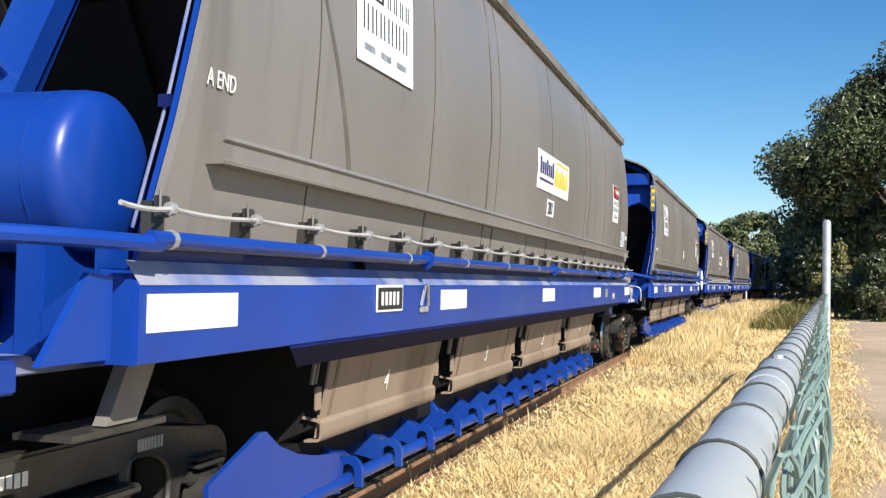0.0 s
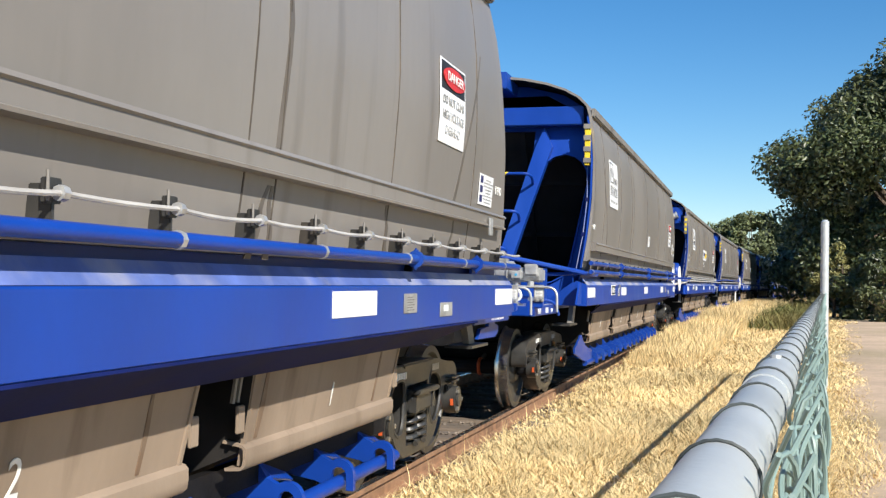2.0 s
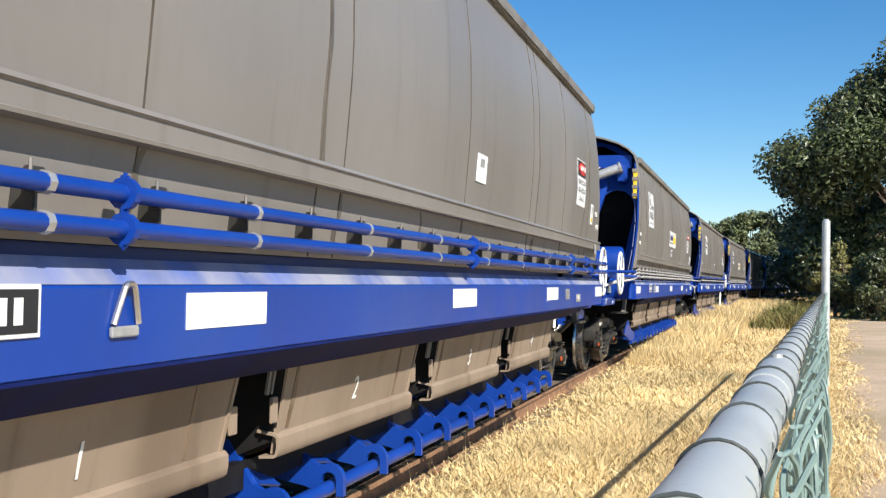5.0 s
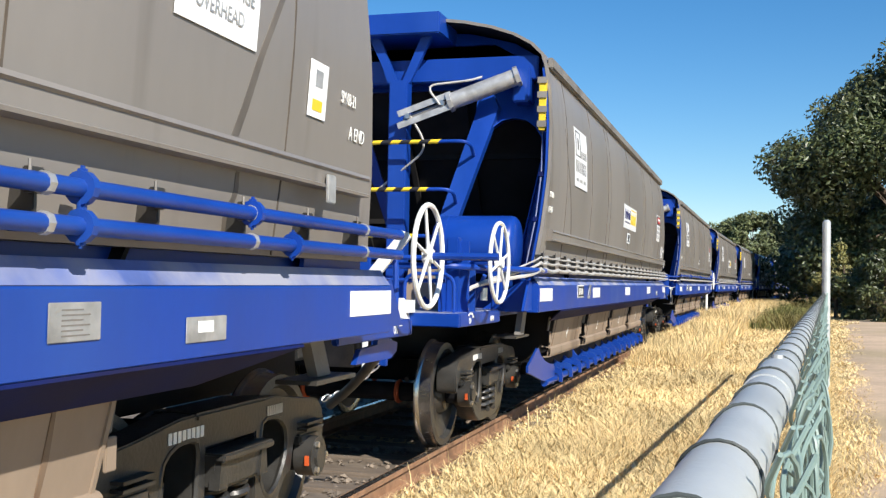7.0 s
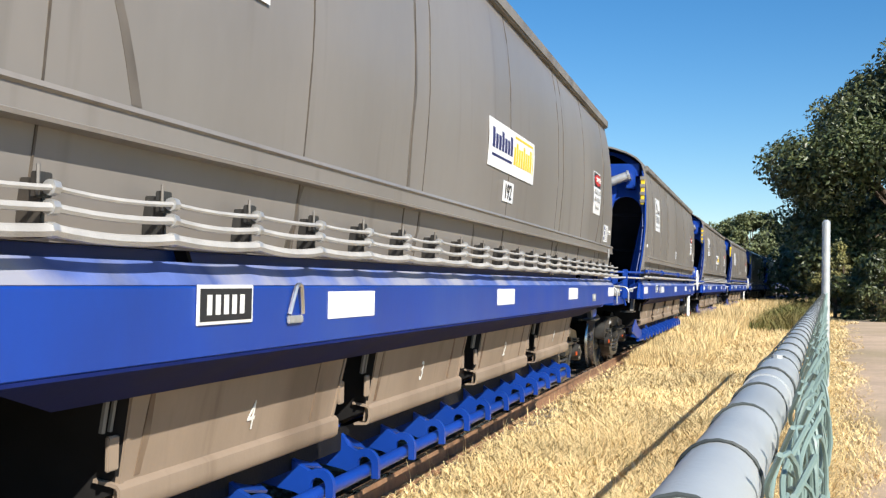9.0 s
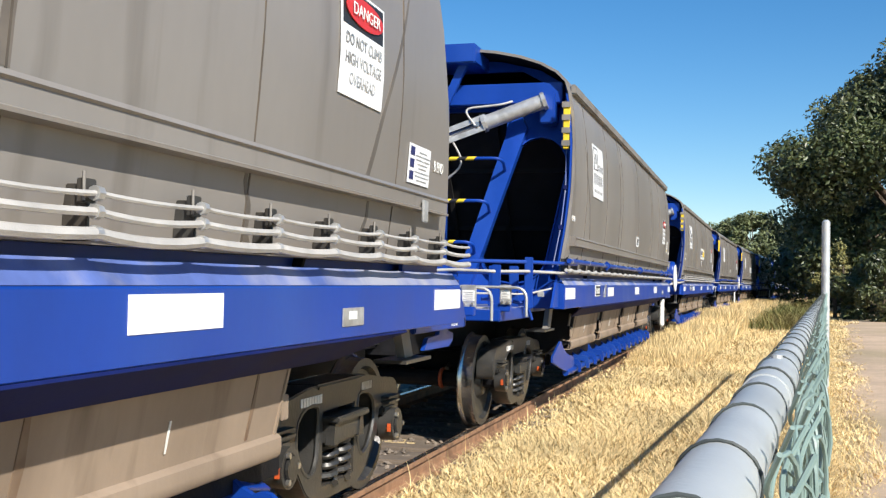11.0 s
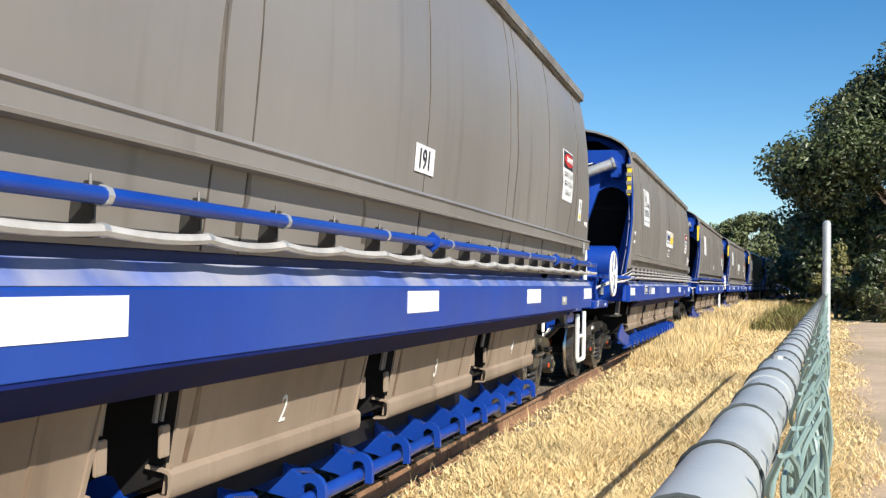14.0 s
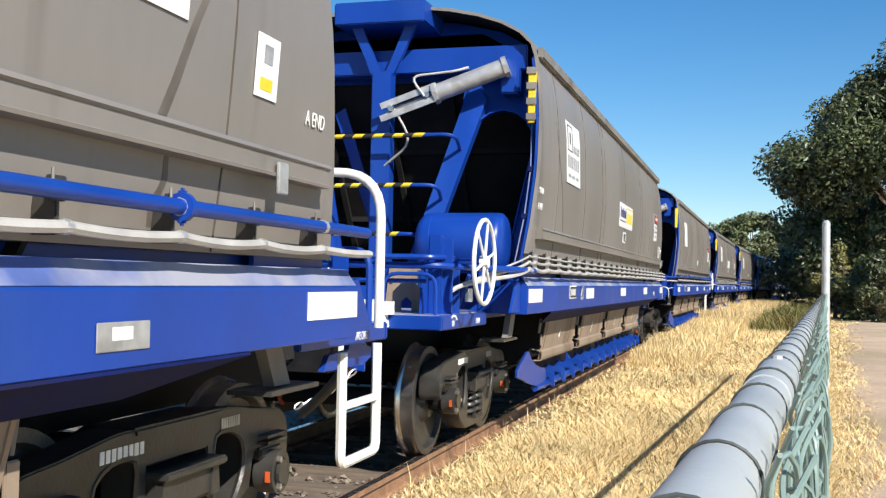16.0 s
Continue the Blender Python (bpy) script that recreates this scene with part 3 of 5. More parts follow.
def end_frame(w, m, flip=False, hose=False):
    """The blue end: ring, head beam, raked legs and the slope sheet behind them, darkened for shade."""
    yf = Y(0.72)
    rake = m @ Matrix(((1, 0, 0, 0), (0, 1, 0.24, -0.24 * 2.9), (0, 0, 1, 0), (0, 0, 0, 1)))
    ring = [(body_x(z) - 0.032, z) for z in np.linspace(1.37, 3.28, 14)]
    ring = ring + [(1.33 * math.cos(a), 3.29 + 0.47 * math.sin(a)) for a in np.linspace(0.3, math.pi - 0.3, 7)]
    ring = ring + [(-x, z) for x, z in ring[13::-1]]
    out = ring[::-1] + [(1.2, 1.12), (-1.2, 1.12)][::1]
    out = [(1.2, 1.12)] + ring[:14] + ring[14:21] + ring[21:] + [(-1.2, 1.12)]
    right = arch(0.66, 1.24, 1.34, 2.86, 0.10)
    left = [(-x, z) for x, z in right]
    mid = [(0.26, 1.30), (0.66, 2.75), (0.68, 3.16), (-0.68, 3.16), (-0.66, 2.75), (-0.26, 1.30)]
    head = [(1.12, 3.42), (0.8, 3.60), (-0.8, 3.60), (-1.12, 3.42)]
    part("end_frame", plate(out, [right, left, mid, head], 0.05, end_plate(yf)), BLUE, w, m=rake)
    for s in (1, -1):
        bm = bmesh.new()
        p = [(s * 0.24, 1.20), (s * 0.40, 1.20), (s * 0.91, 2.95), (s * 0.80, 3.18), (s * 0.71, 2.95)]
        plate(p, [], 0.10, end_plate(yf - 0.10), bm)
        part("end_leg", bm, BLUE, w, m=rake)
    # flanges round the arches
    for s in (1, -1):
        loop = [(s * x, z) for x, z in right]
        bm = bmesh.new()
        v = [[bm.verts.new((x, yf + d, z)) for x, z in loop] for d in (-0.045, 0.045)]
        for k in range(len(loop)):
            q = (k + 1) % len(loop)
            bm.faces.new((v[0][k], v[0][q], v[1][q], v[1][k]))
        bm.normal_update()
        bmesh.ops.solidify(bm, geom=bm.faces[:], thickness=0.012)
        part("arch_flange", bm, BLUE, w, m=rake, smooth=True)
    part("head_beam", box(-1.28, 1.28, yf - 0.12, yf + 0.05, 3.20, 3.42, 0.012), BLUE, w, m=m)
    # side flange that follows the raked edge of the body
    for s in (1, -1):
        bm = bmesh.new()
        rows = []
        for z in np.linspace(1.30, 3.28, 12):
            x = body_x(max(z, 1.37)) - 0.034
            y = Y(0.05) + 0.24 * min(max(z - 1.37, 0), 1.95)
            rows.append([bm.verts.new((s * x, y, z)), bm.verts.new((s * x, yf + 0.02, z)), bm.verts.new((s * (x - 0.02), yf + 0.02, z)), bm.verts.new((s * (x - 0.02), y, z))])
        for a, b in zip(rows, rows[1:]):
            for k in range(4):
                bm.faces.new((a[k], a[(k + 1) % 4], b[(k + 1) % 4], b[k]))
        part("side_flange", bm, BLUE, w, m=m)
    # slope sheet with ribs, the shade under the roof put into their colour
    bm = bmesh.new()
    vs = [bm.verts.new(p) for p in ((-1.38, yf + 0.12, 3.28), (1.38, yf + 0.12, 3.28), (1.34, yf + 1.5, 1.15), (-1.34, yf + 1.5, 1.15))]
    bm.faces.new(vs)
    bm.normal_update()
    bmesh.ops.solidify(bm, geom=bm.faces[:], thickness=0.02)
    sheet = part("slope_sheet", bm, DARK, w, "sloping hopper end sheet, darkened for shade", m=m)
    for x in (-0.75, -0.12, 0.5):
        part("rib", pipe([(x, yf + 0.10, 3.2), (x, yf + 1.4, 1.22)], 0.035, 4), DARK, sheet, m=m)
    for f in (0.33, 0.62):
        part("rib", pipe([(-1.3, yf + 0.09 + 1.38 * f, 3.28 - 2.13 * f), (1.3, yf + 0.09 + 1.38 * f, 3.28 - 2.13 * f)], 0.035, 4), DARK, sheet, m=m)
    # middle post with the Y that carries the roof gear
    part("post", box(-0.09, 0.09, yf - 0.30, yf - 0.16, 1.10, 3.20, 0.01), BLUE, w, m=m)
    bm = bmesh.new()
    for s in (1, -1):
        plate([(s * 0.02, 3.18), (s * 0.10, 3.18), (s * 0.31, 3.62), (s * 0.21, 3.62)], [], 0.05, end_plate(yf - 0.26), bm)
    part("roof_bracket", bm, BLUE, w, m=m)
    part("roof_plate", box(-0.42, 0.42, yf - 0.40, yf + 0.2, 3.60, 3.80, 0.012), BLUE, w, m=m)
    part("diagonal_brace", plate([(-0.62, 2.90), (-0.52, 2.96), (-0.10, 1.72), (-0.20, 1.72)], [], 0.03, end_plate(yf + 0.16)), BLUE, w, m=m)
    # rungs, striped
    for z, half in ((2.60, 0.74), (2.16, 0.62), (1.74, 0.50)):
        yb = yf - 0.10 + 0.24 * (z - 3.0)
        yr = yb - 0.26
        k = 0.32 + (z - 1.3) * 0.30
        line = bent([(-k, yb, z - 0.10), (-half, yr, z), (half, yr, z), (k, yb, z - 0.10)], 0.12)
        rung = part("rung", pipe(line, 0.017, 8), BLUE, w, "blue rung with black and yellow stripes", smooth=True, m=m)
        span = half * 0.62
        for i in range(10):
            a = -span + i * span / 5
            bm = rod((a, yr, z), (a + span / 5, yr, z), 0.0195, 10)
            for v in bm.verts:
                v.co.x += (v.co.z - z) * 0.9
            part("stripe", bm, YELLOW if i % 2 else INK, rung, m=m)
    # twin conduits up the far leg
    for dx in (0.0, 0.035):
        part("leg_conduit", pipe([(-0.30 - dx, yf - 0.115, 1.25), (-0.795 - dx, yf - 0.115, 2.95)], 0.0045, 5), WHITE, w, m=rake)
    # gate cylinder between post and corner
    mm = m @ Matrix.Diagonal((-1 if flip else 1, 1, 1, 1))
    a, b = Vector((0.14, yf - 0.36, 2.84)), Vector((1.12, yf - 0.26, 3.20))
    d = (b - a).normalized()
    bm = rod(a + d * 0.40, b, 0.078, 16)
    part("air_cylinder", bm, ALLOY, w, "aluminium air cylinder", smooth=True, m=mm)
    for q in (a + d * 0.38, b - d * 0.02):
        part("cylinder_cap", rod(q, q + d * 0.04, 0.095, 8), ALLOY, w, m=mm)
    part("piston_rod", rod(a - d * 0.06, a + d * 0.40, 0.026, 8), STEEL, w, smooth=True, m=mm)
    for dz in (0.055, -0.055):
        q = Vector((0, 0, dz))
        arm = plate([(0, -0.028), (0.52, -0.028), (0.52, 0.028), (0, 0.028)], [], 0.016, lambda p, r, e, q=q: tuple(a - d * 0.10 + q + d * p + Vector((-d.z, 0, d.x)) * r + Vector((0, e - 0.06, 0))))
        part("clevis", arm, ALLOY, w, m=mm)
    for f in (0.0, 0.34):
        q = a + d * f
        part("clevis_pin", rod(q + Vector((0, -0.08, 0)), q + Vector((0, 0.06, 0)), 0.026, 8), STEEL, w, m=mm)
    bm = pipe(bent([a + Vector((0.3, -0.05, 0.10)), (0.3, yf - 0.40, 3.12), (0.70, yf - 0.36, 3.16), (0.80, yf - 0.3, 3.2)], 0.2), 0.011, 6)
    pipe(bent([a + Vector((0.02, -0.03, 0)), (0.34, yf - 0.4, 2.55), (-0.2, yf - 0.2, 2.20)], 0.2), 0.011, 6, bm)
    part("air_line", bm, HOSE, w, m=mm, smooth=True)
    part("cylinder_bracket", box(1.06, 1.22, yf - 0.20, yf + 0.02, 2.98, 3.30, 0.015), BLUE, w, m=mm)
    # hinge stack at the corner
    hinge = part("gate_hinge", box(1.33, 1.395, Y(0.40), Y(0.47), 2.70, 3.16, 0.006), YELLOW, w, "yellow and brown gate hinge", m=m)
    for z in np.arange(2.73, 3.12, 0.13):
        part("hinge_leaf", box(1.32, 1.405, Y(0.385), Y(0.398), z, z + 0.055), GREYD, hinge, m=m)
    line = [(1.36, Y(0.45), 2.70), (1.385, Y(0.30), 2.3), (1.36, Y(0.20), 1.9), (1.30, Y(0.12), 1.5)]
    part("wire", pipe(line, 0.006, 6), BLUEDUST, w, m=m)
    for x, y, z in line[1:3]:
        part("wire_clip", box(x - 0.02, x + 0.02, y - 0.02, y + 0.02, z - 0.02, z + 0.02), NAVY, w, m=m)
    lab = part("maker_plate", box(-1.06, -0.84, yf - 0.008, yf - 0.001, 2.915, 2.985), PLAIN, w, m=m)
    for k in range(2):
        part("print_bar", box(-1.04, -0.88, yf - 0.011, yf - 0.008, 2.942 + k * 0.022, 2.952 + k * 0.022), ALLOY, lab, m=m)
    # corner gusset where the sill begins
    for s in (1, -1):
        part("sill_gusset", plate([(Y(-0.45), 1.12), (Y(-0.14), 1.12), (Y(-0.14), 1.35), (Y(-0.25), 1.36)], [], 0.02, side_plate(s * 1.40 - 0.01)), BLUE, w, m=m)
        part("sill_end", plate([(s * 0.95, 1.10), (s * 1.45, 1.10), (s * 1.45, 1.34), (s * 1.30, 1.36)], [], 0.02, end_plate(SILL0 - 0.005)), BLUE, w, m=m)
    # step bracket under the sill's end
    for s in (1, -1):
        part("sill_bracket", plate([(Y(0.18), 1.10), (Y(0.34), 1.10), (Y(0.22), 0.90), (Y(0.06), 0.90)], [], 0.05, side_plate(s * 1.22)), GREYD, w, m=m)
        part("bracket_shelf", box(s * 1.08, s * 1.28, Y(-0.12), Y(0.38), 0.875, 0.895), BLACK, w, m=m)
    # platform
    part("platform", box(-1.115, 1.115, Y(-1.42), yf + 0.1, 1.06, 1.118, 0.006), BLUEDUST, w, "dusty blue steel platform", m=m)
    part("platform_fascia", box(-1.155, 1.155, Y(-1.46), Y(-1.42), 1.015, 1.113, 0.008), BLUE, w, m=m)
    for s in (1, -1):
        part("platform_edge", box(s * 1.115, s * 1.155, Y(-1.419), Y(-0.20), 1.015, 1.113, 0.008), BLUE, w, m=m)
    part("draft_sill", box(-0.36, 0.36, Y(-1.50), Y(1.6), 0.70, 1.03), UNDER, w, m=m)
    cp = part("coupler", box(-0.10, 0.10, Y(-1.9), Y(-1.45), 0.76, 0.98, 0.03), BLACK, w, "cast steel knuckle coupler", m=m)
    part("knuckle", box(-0.17, 0.13, Y(-2.02), Y(-1.86), 0.74, 1.0, 0.05), BLACK, cp, m=m)
    bm = plate([(Y(-1.10), 1.03), (Y(-1.28), 1.03), (Y(-1.32), 0.99), (Y(-1.46), 0.965), (Y(-1.45), 0.915), (Y(-1.34), 0.875), (Y(-0.72), 0.88), (Y(-0.80), 0.96), (Y(-1.08), 0.97)], [], 0.03, side_plate(-1.06))
    part("hose_bracket", bm, BLUE, w, m=m)
    if not hose:
        return
    line = [(-1.0, Y(-1.44), 0.97), (-0.92, Y(-1.52), 0.88), (-0.68, Y(-1.69), 0.65), (-0.45, Y(-1.90), 0.50)]
    hs = part("brake_hose", pipe(bent(line, 0.15), 0.032, 10), RUBBER, w, smooth=True, m=m)
    part("hose_clamp", rod(line[0], line[1], 0.041, 10), STEEL, hs, m=m)
    part("white_tag", plate([(-0.92, 0.93), (-0.86, 0.95), (-0.84, 0.90), (-0.90, 0.88)], [], 0.004, end_plate(Y(-1.58))), WHITE, hs, m=m)


def handwheel(w, m, at, r=0.30):
    bm = pipe([(0, r * math.cos(a), r * math.sin(a)) for a in np.linspace(0, math.tau, 29)[:-1]], 0.016, 8, closed=True)
    rim = part("handwheel", bm, WHITE, w, "white-painted spoked handbrake wheel", smooth=True, m=m @ Matrix.Translation(at))
    for k in range(6):
        a = k * math.tau / 6 + 0.26
        part("spoke", rod((0.0, 0.03 * math.cos(a), 0.03 * math.sin(a)), (0, r * math.cos(a), r * math.sin(a)), 0.012, 6, r2=0.009), WHITE, rim, m=m @ Matrix.Translation(at))
    part("hub", rod((-0.03, 0, 0), (0.03, 0, 0), 0.042, 12), WHITE, rim, m=m @ Matrix.Translation(at))
    part("handwheel_shaft", rod((at[0] - 0.42, at[1], at[2]), (at[0] - 0.02, at[1], at[2]), 0.022, 8), BLUE, w, m=m)


def handrail(w, m, pts, r=0.02, mat=None, name="handrail", label=""):
    return part(name, pipe(bent(pts, 0.1), r, 8), mat or BLUE, w, label, smooth=True, m=m)


def a_end(w, m, near="wheel"):
    """The end with the air reservoir and the handbrake."""
    handrail(w, m, [(1.50, Y(-0.05), 1.445), (1.46, Y(-0.45), 1.45), (1.05, Y(-1.22), 1.46), (0.1, Y(-1.24), 1.46)], 0.024)
    yt = Y(0.10)
    prof = [(-0.40, 0), (-0.39, 0.10), (-0.36, 0.19), (-0.32, 0.235), (-0.28, 0.25), (0.30, 0.25), (0.335, 0.243), (0.36, 0.215), (0.375, 0.12), (0.38, 0)]
    bm = bmesh.new()
    vs = [bm.verts.new((x, 0, r)) for x, r in prof]
    es = [bm.edges.new(e) for e in zip(vs, vs[1:])]
    bmesh.ops.spin(bm, geom=vs + es, cent=(0, 0, 0), axis=(1, 0, 0), angle=math.tau, steps=28)
    bmesh.ops.remove_doubles(bm, verts=bm.verts, dist=0.001)
    tank = part("air_reservoir", bm, BLUE, w, "glossy blue cylindrical air reservoir", smooth=True, m=m @ Matrix.Translation((0.87, yt, 1.67)))
    for x in (0.64, 1.10):
        part("tank_strap", pipe([(x, yt + 0.25 * math.cos(a), 1.67 + 0.25 * math.sin(a)) for a in np.linspace(0, math.tau, 29)[:-1]], 0.004, 4, closed=True), BLUE, tank, m=m)
        part("tank_cradle", box(x - 0.05, x + 0.05, yt - 0.2, yt + 0.2, 1.11, 1.45, 0.01), BLUE, tank, m=m)
    # stanchions and rails over the platform
    part("brake_stand", box(0.95, 1.045, Y(-1.12), Y(-1.02), 1.11, 1.68, 0.008, box(1.03, 1.11, Y(-1.06), Y(-1.02), 1.11, 1.655, 0.006)), BLUE, w, m=m)
    for x, y in ((0.35, -1.30), (1.05, -0.85), (-0.6, -1.3)):
        part("stanchion", box(x - 0.06, x + 0.06, Y(y) - 0.015, Y(y) + 0.015, 1.085, 1.52, 0.006), BLUE, w, m=m)
    part("stanchion_web", plate([(Y(-1.25), 1.085), (Y(-0.95), 1.085), (Y(-1.22), 1.5)], [], 0.02, side_plate(0.93)), BLUE, w, m=m)
    handrail(w, m, [(-1.1, Y(-1.28), 1.09), (-1.1, Y(-1.28), 1.52), (1.05, Y(-1.28), 1.52), (1.05, Y(-0.80), 1.52)])
    handrail(w, m, [(-0.9, Y(-1.30), 1.35), (1.0, Y(-1.30), 1.35)], 0.016)
    handrail(w, m, [(0.7, Y(-1.35), 1.09), (0.7, Y(-1.35), 1.40), (1.08, Y(-1.35), 1.40), (1.08, Y(-1.35), 1.12)], 0.014)
    sheet = plate([(0.48, 1.10), (0.52, 1.47), (0.80, 1.475), (0.80, 1.10), (0.70, 1.10), (0.70, 1.19), (0.655, 1.23), (0.61, 1.19), (0.61, 1.10)], [], 0.03, end_plate(Y(-0.72)))
    part("bolt", rod((0.56, Y(-0.75), 1.36), (0.56, Y(-0.72), 1.36), 0.012, 6), STEEL, part("tan_bracket", sheet, TAN, w, "dusty tan bracket plate with a notch", m=m), m=m)
    for x, y, z in ((0.78, -0.80, 1.37), (0.95, -0.62, 1.24)):
        tap = part("isolating_cock", rod((x, Y(y), z - 0.05), (x, Y(y), z + 0.06), 0.02, 8), STEEL, w, "steel cock with a light blue lever", m=m)
        part("cock_lever", box(x, x + 0.05, Y(y) - 0.03, Y(y) - 0.02, z - 0.06, z + 0.02, 0.004), CYAN, tap, m=m)
    part("drain_cock", rod((1.12, Y(-0.62), 1.20), (1.12, Y(-0.62), 1.30), 0.03, 8), STEEL, w, m=m)
    part("brake_chain", rod((1.15, Y(-0.72), 1.40), (1.0, Y(-0.55), 1.12), 0.018, 8), BLUE, w, m=m)
    if near == "wheel":
        for s in (1, -1):
            handwheel(w, m, (s * 1.34, Y(-1.02 if s > 0 else -1.15), 1.495))
    if m[0][0] > 0:
        part("stick", box(0.452, 0.495, Y(-1.57), Y(-1.54), 0.68, 1.15, 0.008), WHITE, w, "white hanging grab bar", m=m)
        block = plate([(0.565, 1.215), (0.735, 1.22), (0.745, 1.207), (0.82, 1.207), (0.82, 1.118), (0.775, 1.113), (0.785, 1.03), (0.575, 1.078)], [[(0.595, 1.175), (0.635, 1.172), (0.635, 1.147), (0.595, 1.15)], [(0.595, 1.115), (0.63, 1.11), (0.63, 1.087), (0.595, 1.092)]], 0.07, end_plate(Y(-1.53)))
        part("white_block", block, WHITE, w, "white-painted step bracket", m=m)
        part("hanger", box(0.50, 0.62, Y(-1.50), Y(-1.462), 0.72, 1.10, 0.006), BLUE, w, m=m)
        a, b, links = Vector((0.56, Y(-1.50), 0.73)), Vector((0.30, Y(-1.90), 0.51)), bmesh.new()
        d = (b - a).normalized()
        for k in range(11):
            c = a.lerp(b, (k + 0.5) / 11) - Vector((0, 0, 0.16 * (k + 0.5) / 11 * (1 - (k + 0.5) / 11)))
            side = d.cross(Vector((0, 0, 1))).normalized() if k % 2 else Vector((0, 0, 1))
            pipe([c + d * 0.034 * math.cos(q) + side * 0.018 * math.sin(q) for q in np.linspace(0, math.tau, 11)[:-1]], 0.006, 5, links, closed=True)
        part("chain", links, STEEL, w, "bright steel chain", smooth=True, m=m)["kind"] = "stuff"
    else:
        part("stick", box(1.145, 1.17, Y(-1.50), Y(-1.465), 0.74, 1.20, 0.008), WHITE, w, "white hanging grab bar", m=m)
        part("white_block", box(0.90, 1.06, Y(-1.53), Y(-1.465), 1.08, 1.24, 0.012), WHITE, w, m=m)
    if m[0][0] < 0 and near == "wheel":
        part("step_lever", plate([(-1.24, 1.60), (-1.22, 1.635), (-1.185, 1.64), (-0.97, 1.385), (-0.95, 1.345), (-0.985, 1.325), (-1.03, 1.345)], [], 0.03, end_plate(Y(-1.13))), WHITE, w, m=m)


def valve_block(w, m):
    """Cast control valve: two stacked bodies with covers, ports and bolts on a blue stand."""
    x0, y0 = 0.46, Y(-1.0)
    vb = part("brake_valve", box(x0 + 0.14, x0 + 0.34, y0, y0 + 0.30, 1.33, 1.565, 0.018), ALLOY, w, "cast aluminium brake control valve", m=m)
    cover = box(x0, x0 + 0.13, y0 - 0.03, y0 + 0.26, 1.31, 1.555, 0.02)
    box(x0 + 0.02, x0 + 0.11, y0 - 0.04, y0 - 0.028, 1.35, 1.53, 0.006, cover)
    part("valve_cover", cover, ALLOY, vb, m=m)
    body = box(x0 + 0.32, x0 + 0.66, y0 - 0.02, y0 + 0.28, 1.35, 1.50, 0.02)
    box(x0 + 0.36, x0 + 0.48, y0 - 0.06, y0, 1.38, 1.46, 0.012, body)
    box(x0 + 0.50, x0 + 0.64, y0 - 0.05, y0, 1.42, 1.535, 0.012, body)
    rod((x0 + 0.40, y0 + 0.05, 1.32), (x0 + 0.40, y0 + 0.05, 1.52), 0.045, 12, body)
    rod((x0 + 0.57, y0 - 0.03, 1.31), (x0 + 0.57, y0 - 0.03, 1.36), 0.035, 10, body)
    part("valve_body", body, ALLOY, vb, m=m)
    lid = rod((x0 + 0.24, y0 - 0.012, 1.46), (x0 + 0.24, y0 + 0.01, 1.46), 0.05, 14)
    box(x0 + 0.15, x0 + 0.17, y0 - 0.02, y0 + 0.01, 1.34, 1.56, 0.004, lid)
    box(x0 + 0.30, x0 + 0.32, y0 - 0.02, y0 + 0.01, 1.34, 1.57, 0.004, lid)
    box(x0 + 0.19, x0 + 0.29, y0 + 0.05, y0 + 0.2, 1.565, 1.59, 0.008, lid)
    part("valve_lid", lid, ALLOY, vb, m=m)
    part("blue_dot", rod((x0 + 0.42, y0 - 0.064, 1.425), (x0 + 0.42, y0 - 0.06, 1.425), 0.014, 10), CYAN, vb, m=m)
    for k in range(5):
        part("fin", box(x0 + 0.50, x0 + 0.65, y0 - 0.045, y0 + 0.1, 1.362 + k * 0.012, 1.367 + k * 0.012), ALLOY, vb, m=m)
    for x, z in ((0.015, 1.335), (0.115, 1.335), (0.015, 1.535), (0.115, 1.535), (0.36, 1.37), (0.62, 1.37)):
        part("bolt", rod((x0 + x, y0 - 0.045, z), (x0 + x, y0 - 0.02, z), 0.012, 6), STEEL, vb, m=m)
    part("valve_stand", box(x0 + 0.05, x0 + 0.30, y0 + 0.02, y0 + 0.25, 1.085, 1.31, 0.01), BLUE, w, m=m)
    part("stand_notice", box(x0 + 0.09, x0 + 0.27, y0 + 0.012, y0 + 0.017, 1.15, 1.24), WHITE, w, m=m)
    part("white_ring", pipe([(0.90 + 0.055 * math.cos(a), Y(-1.15), 1.217 + 0.055 * math.sin(a)) for a in np.linspace(0, math.tau, 21)[:-1]], 0.016, 8, closed=True), WHITE, w, smooth=True, m=m)


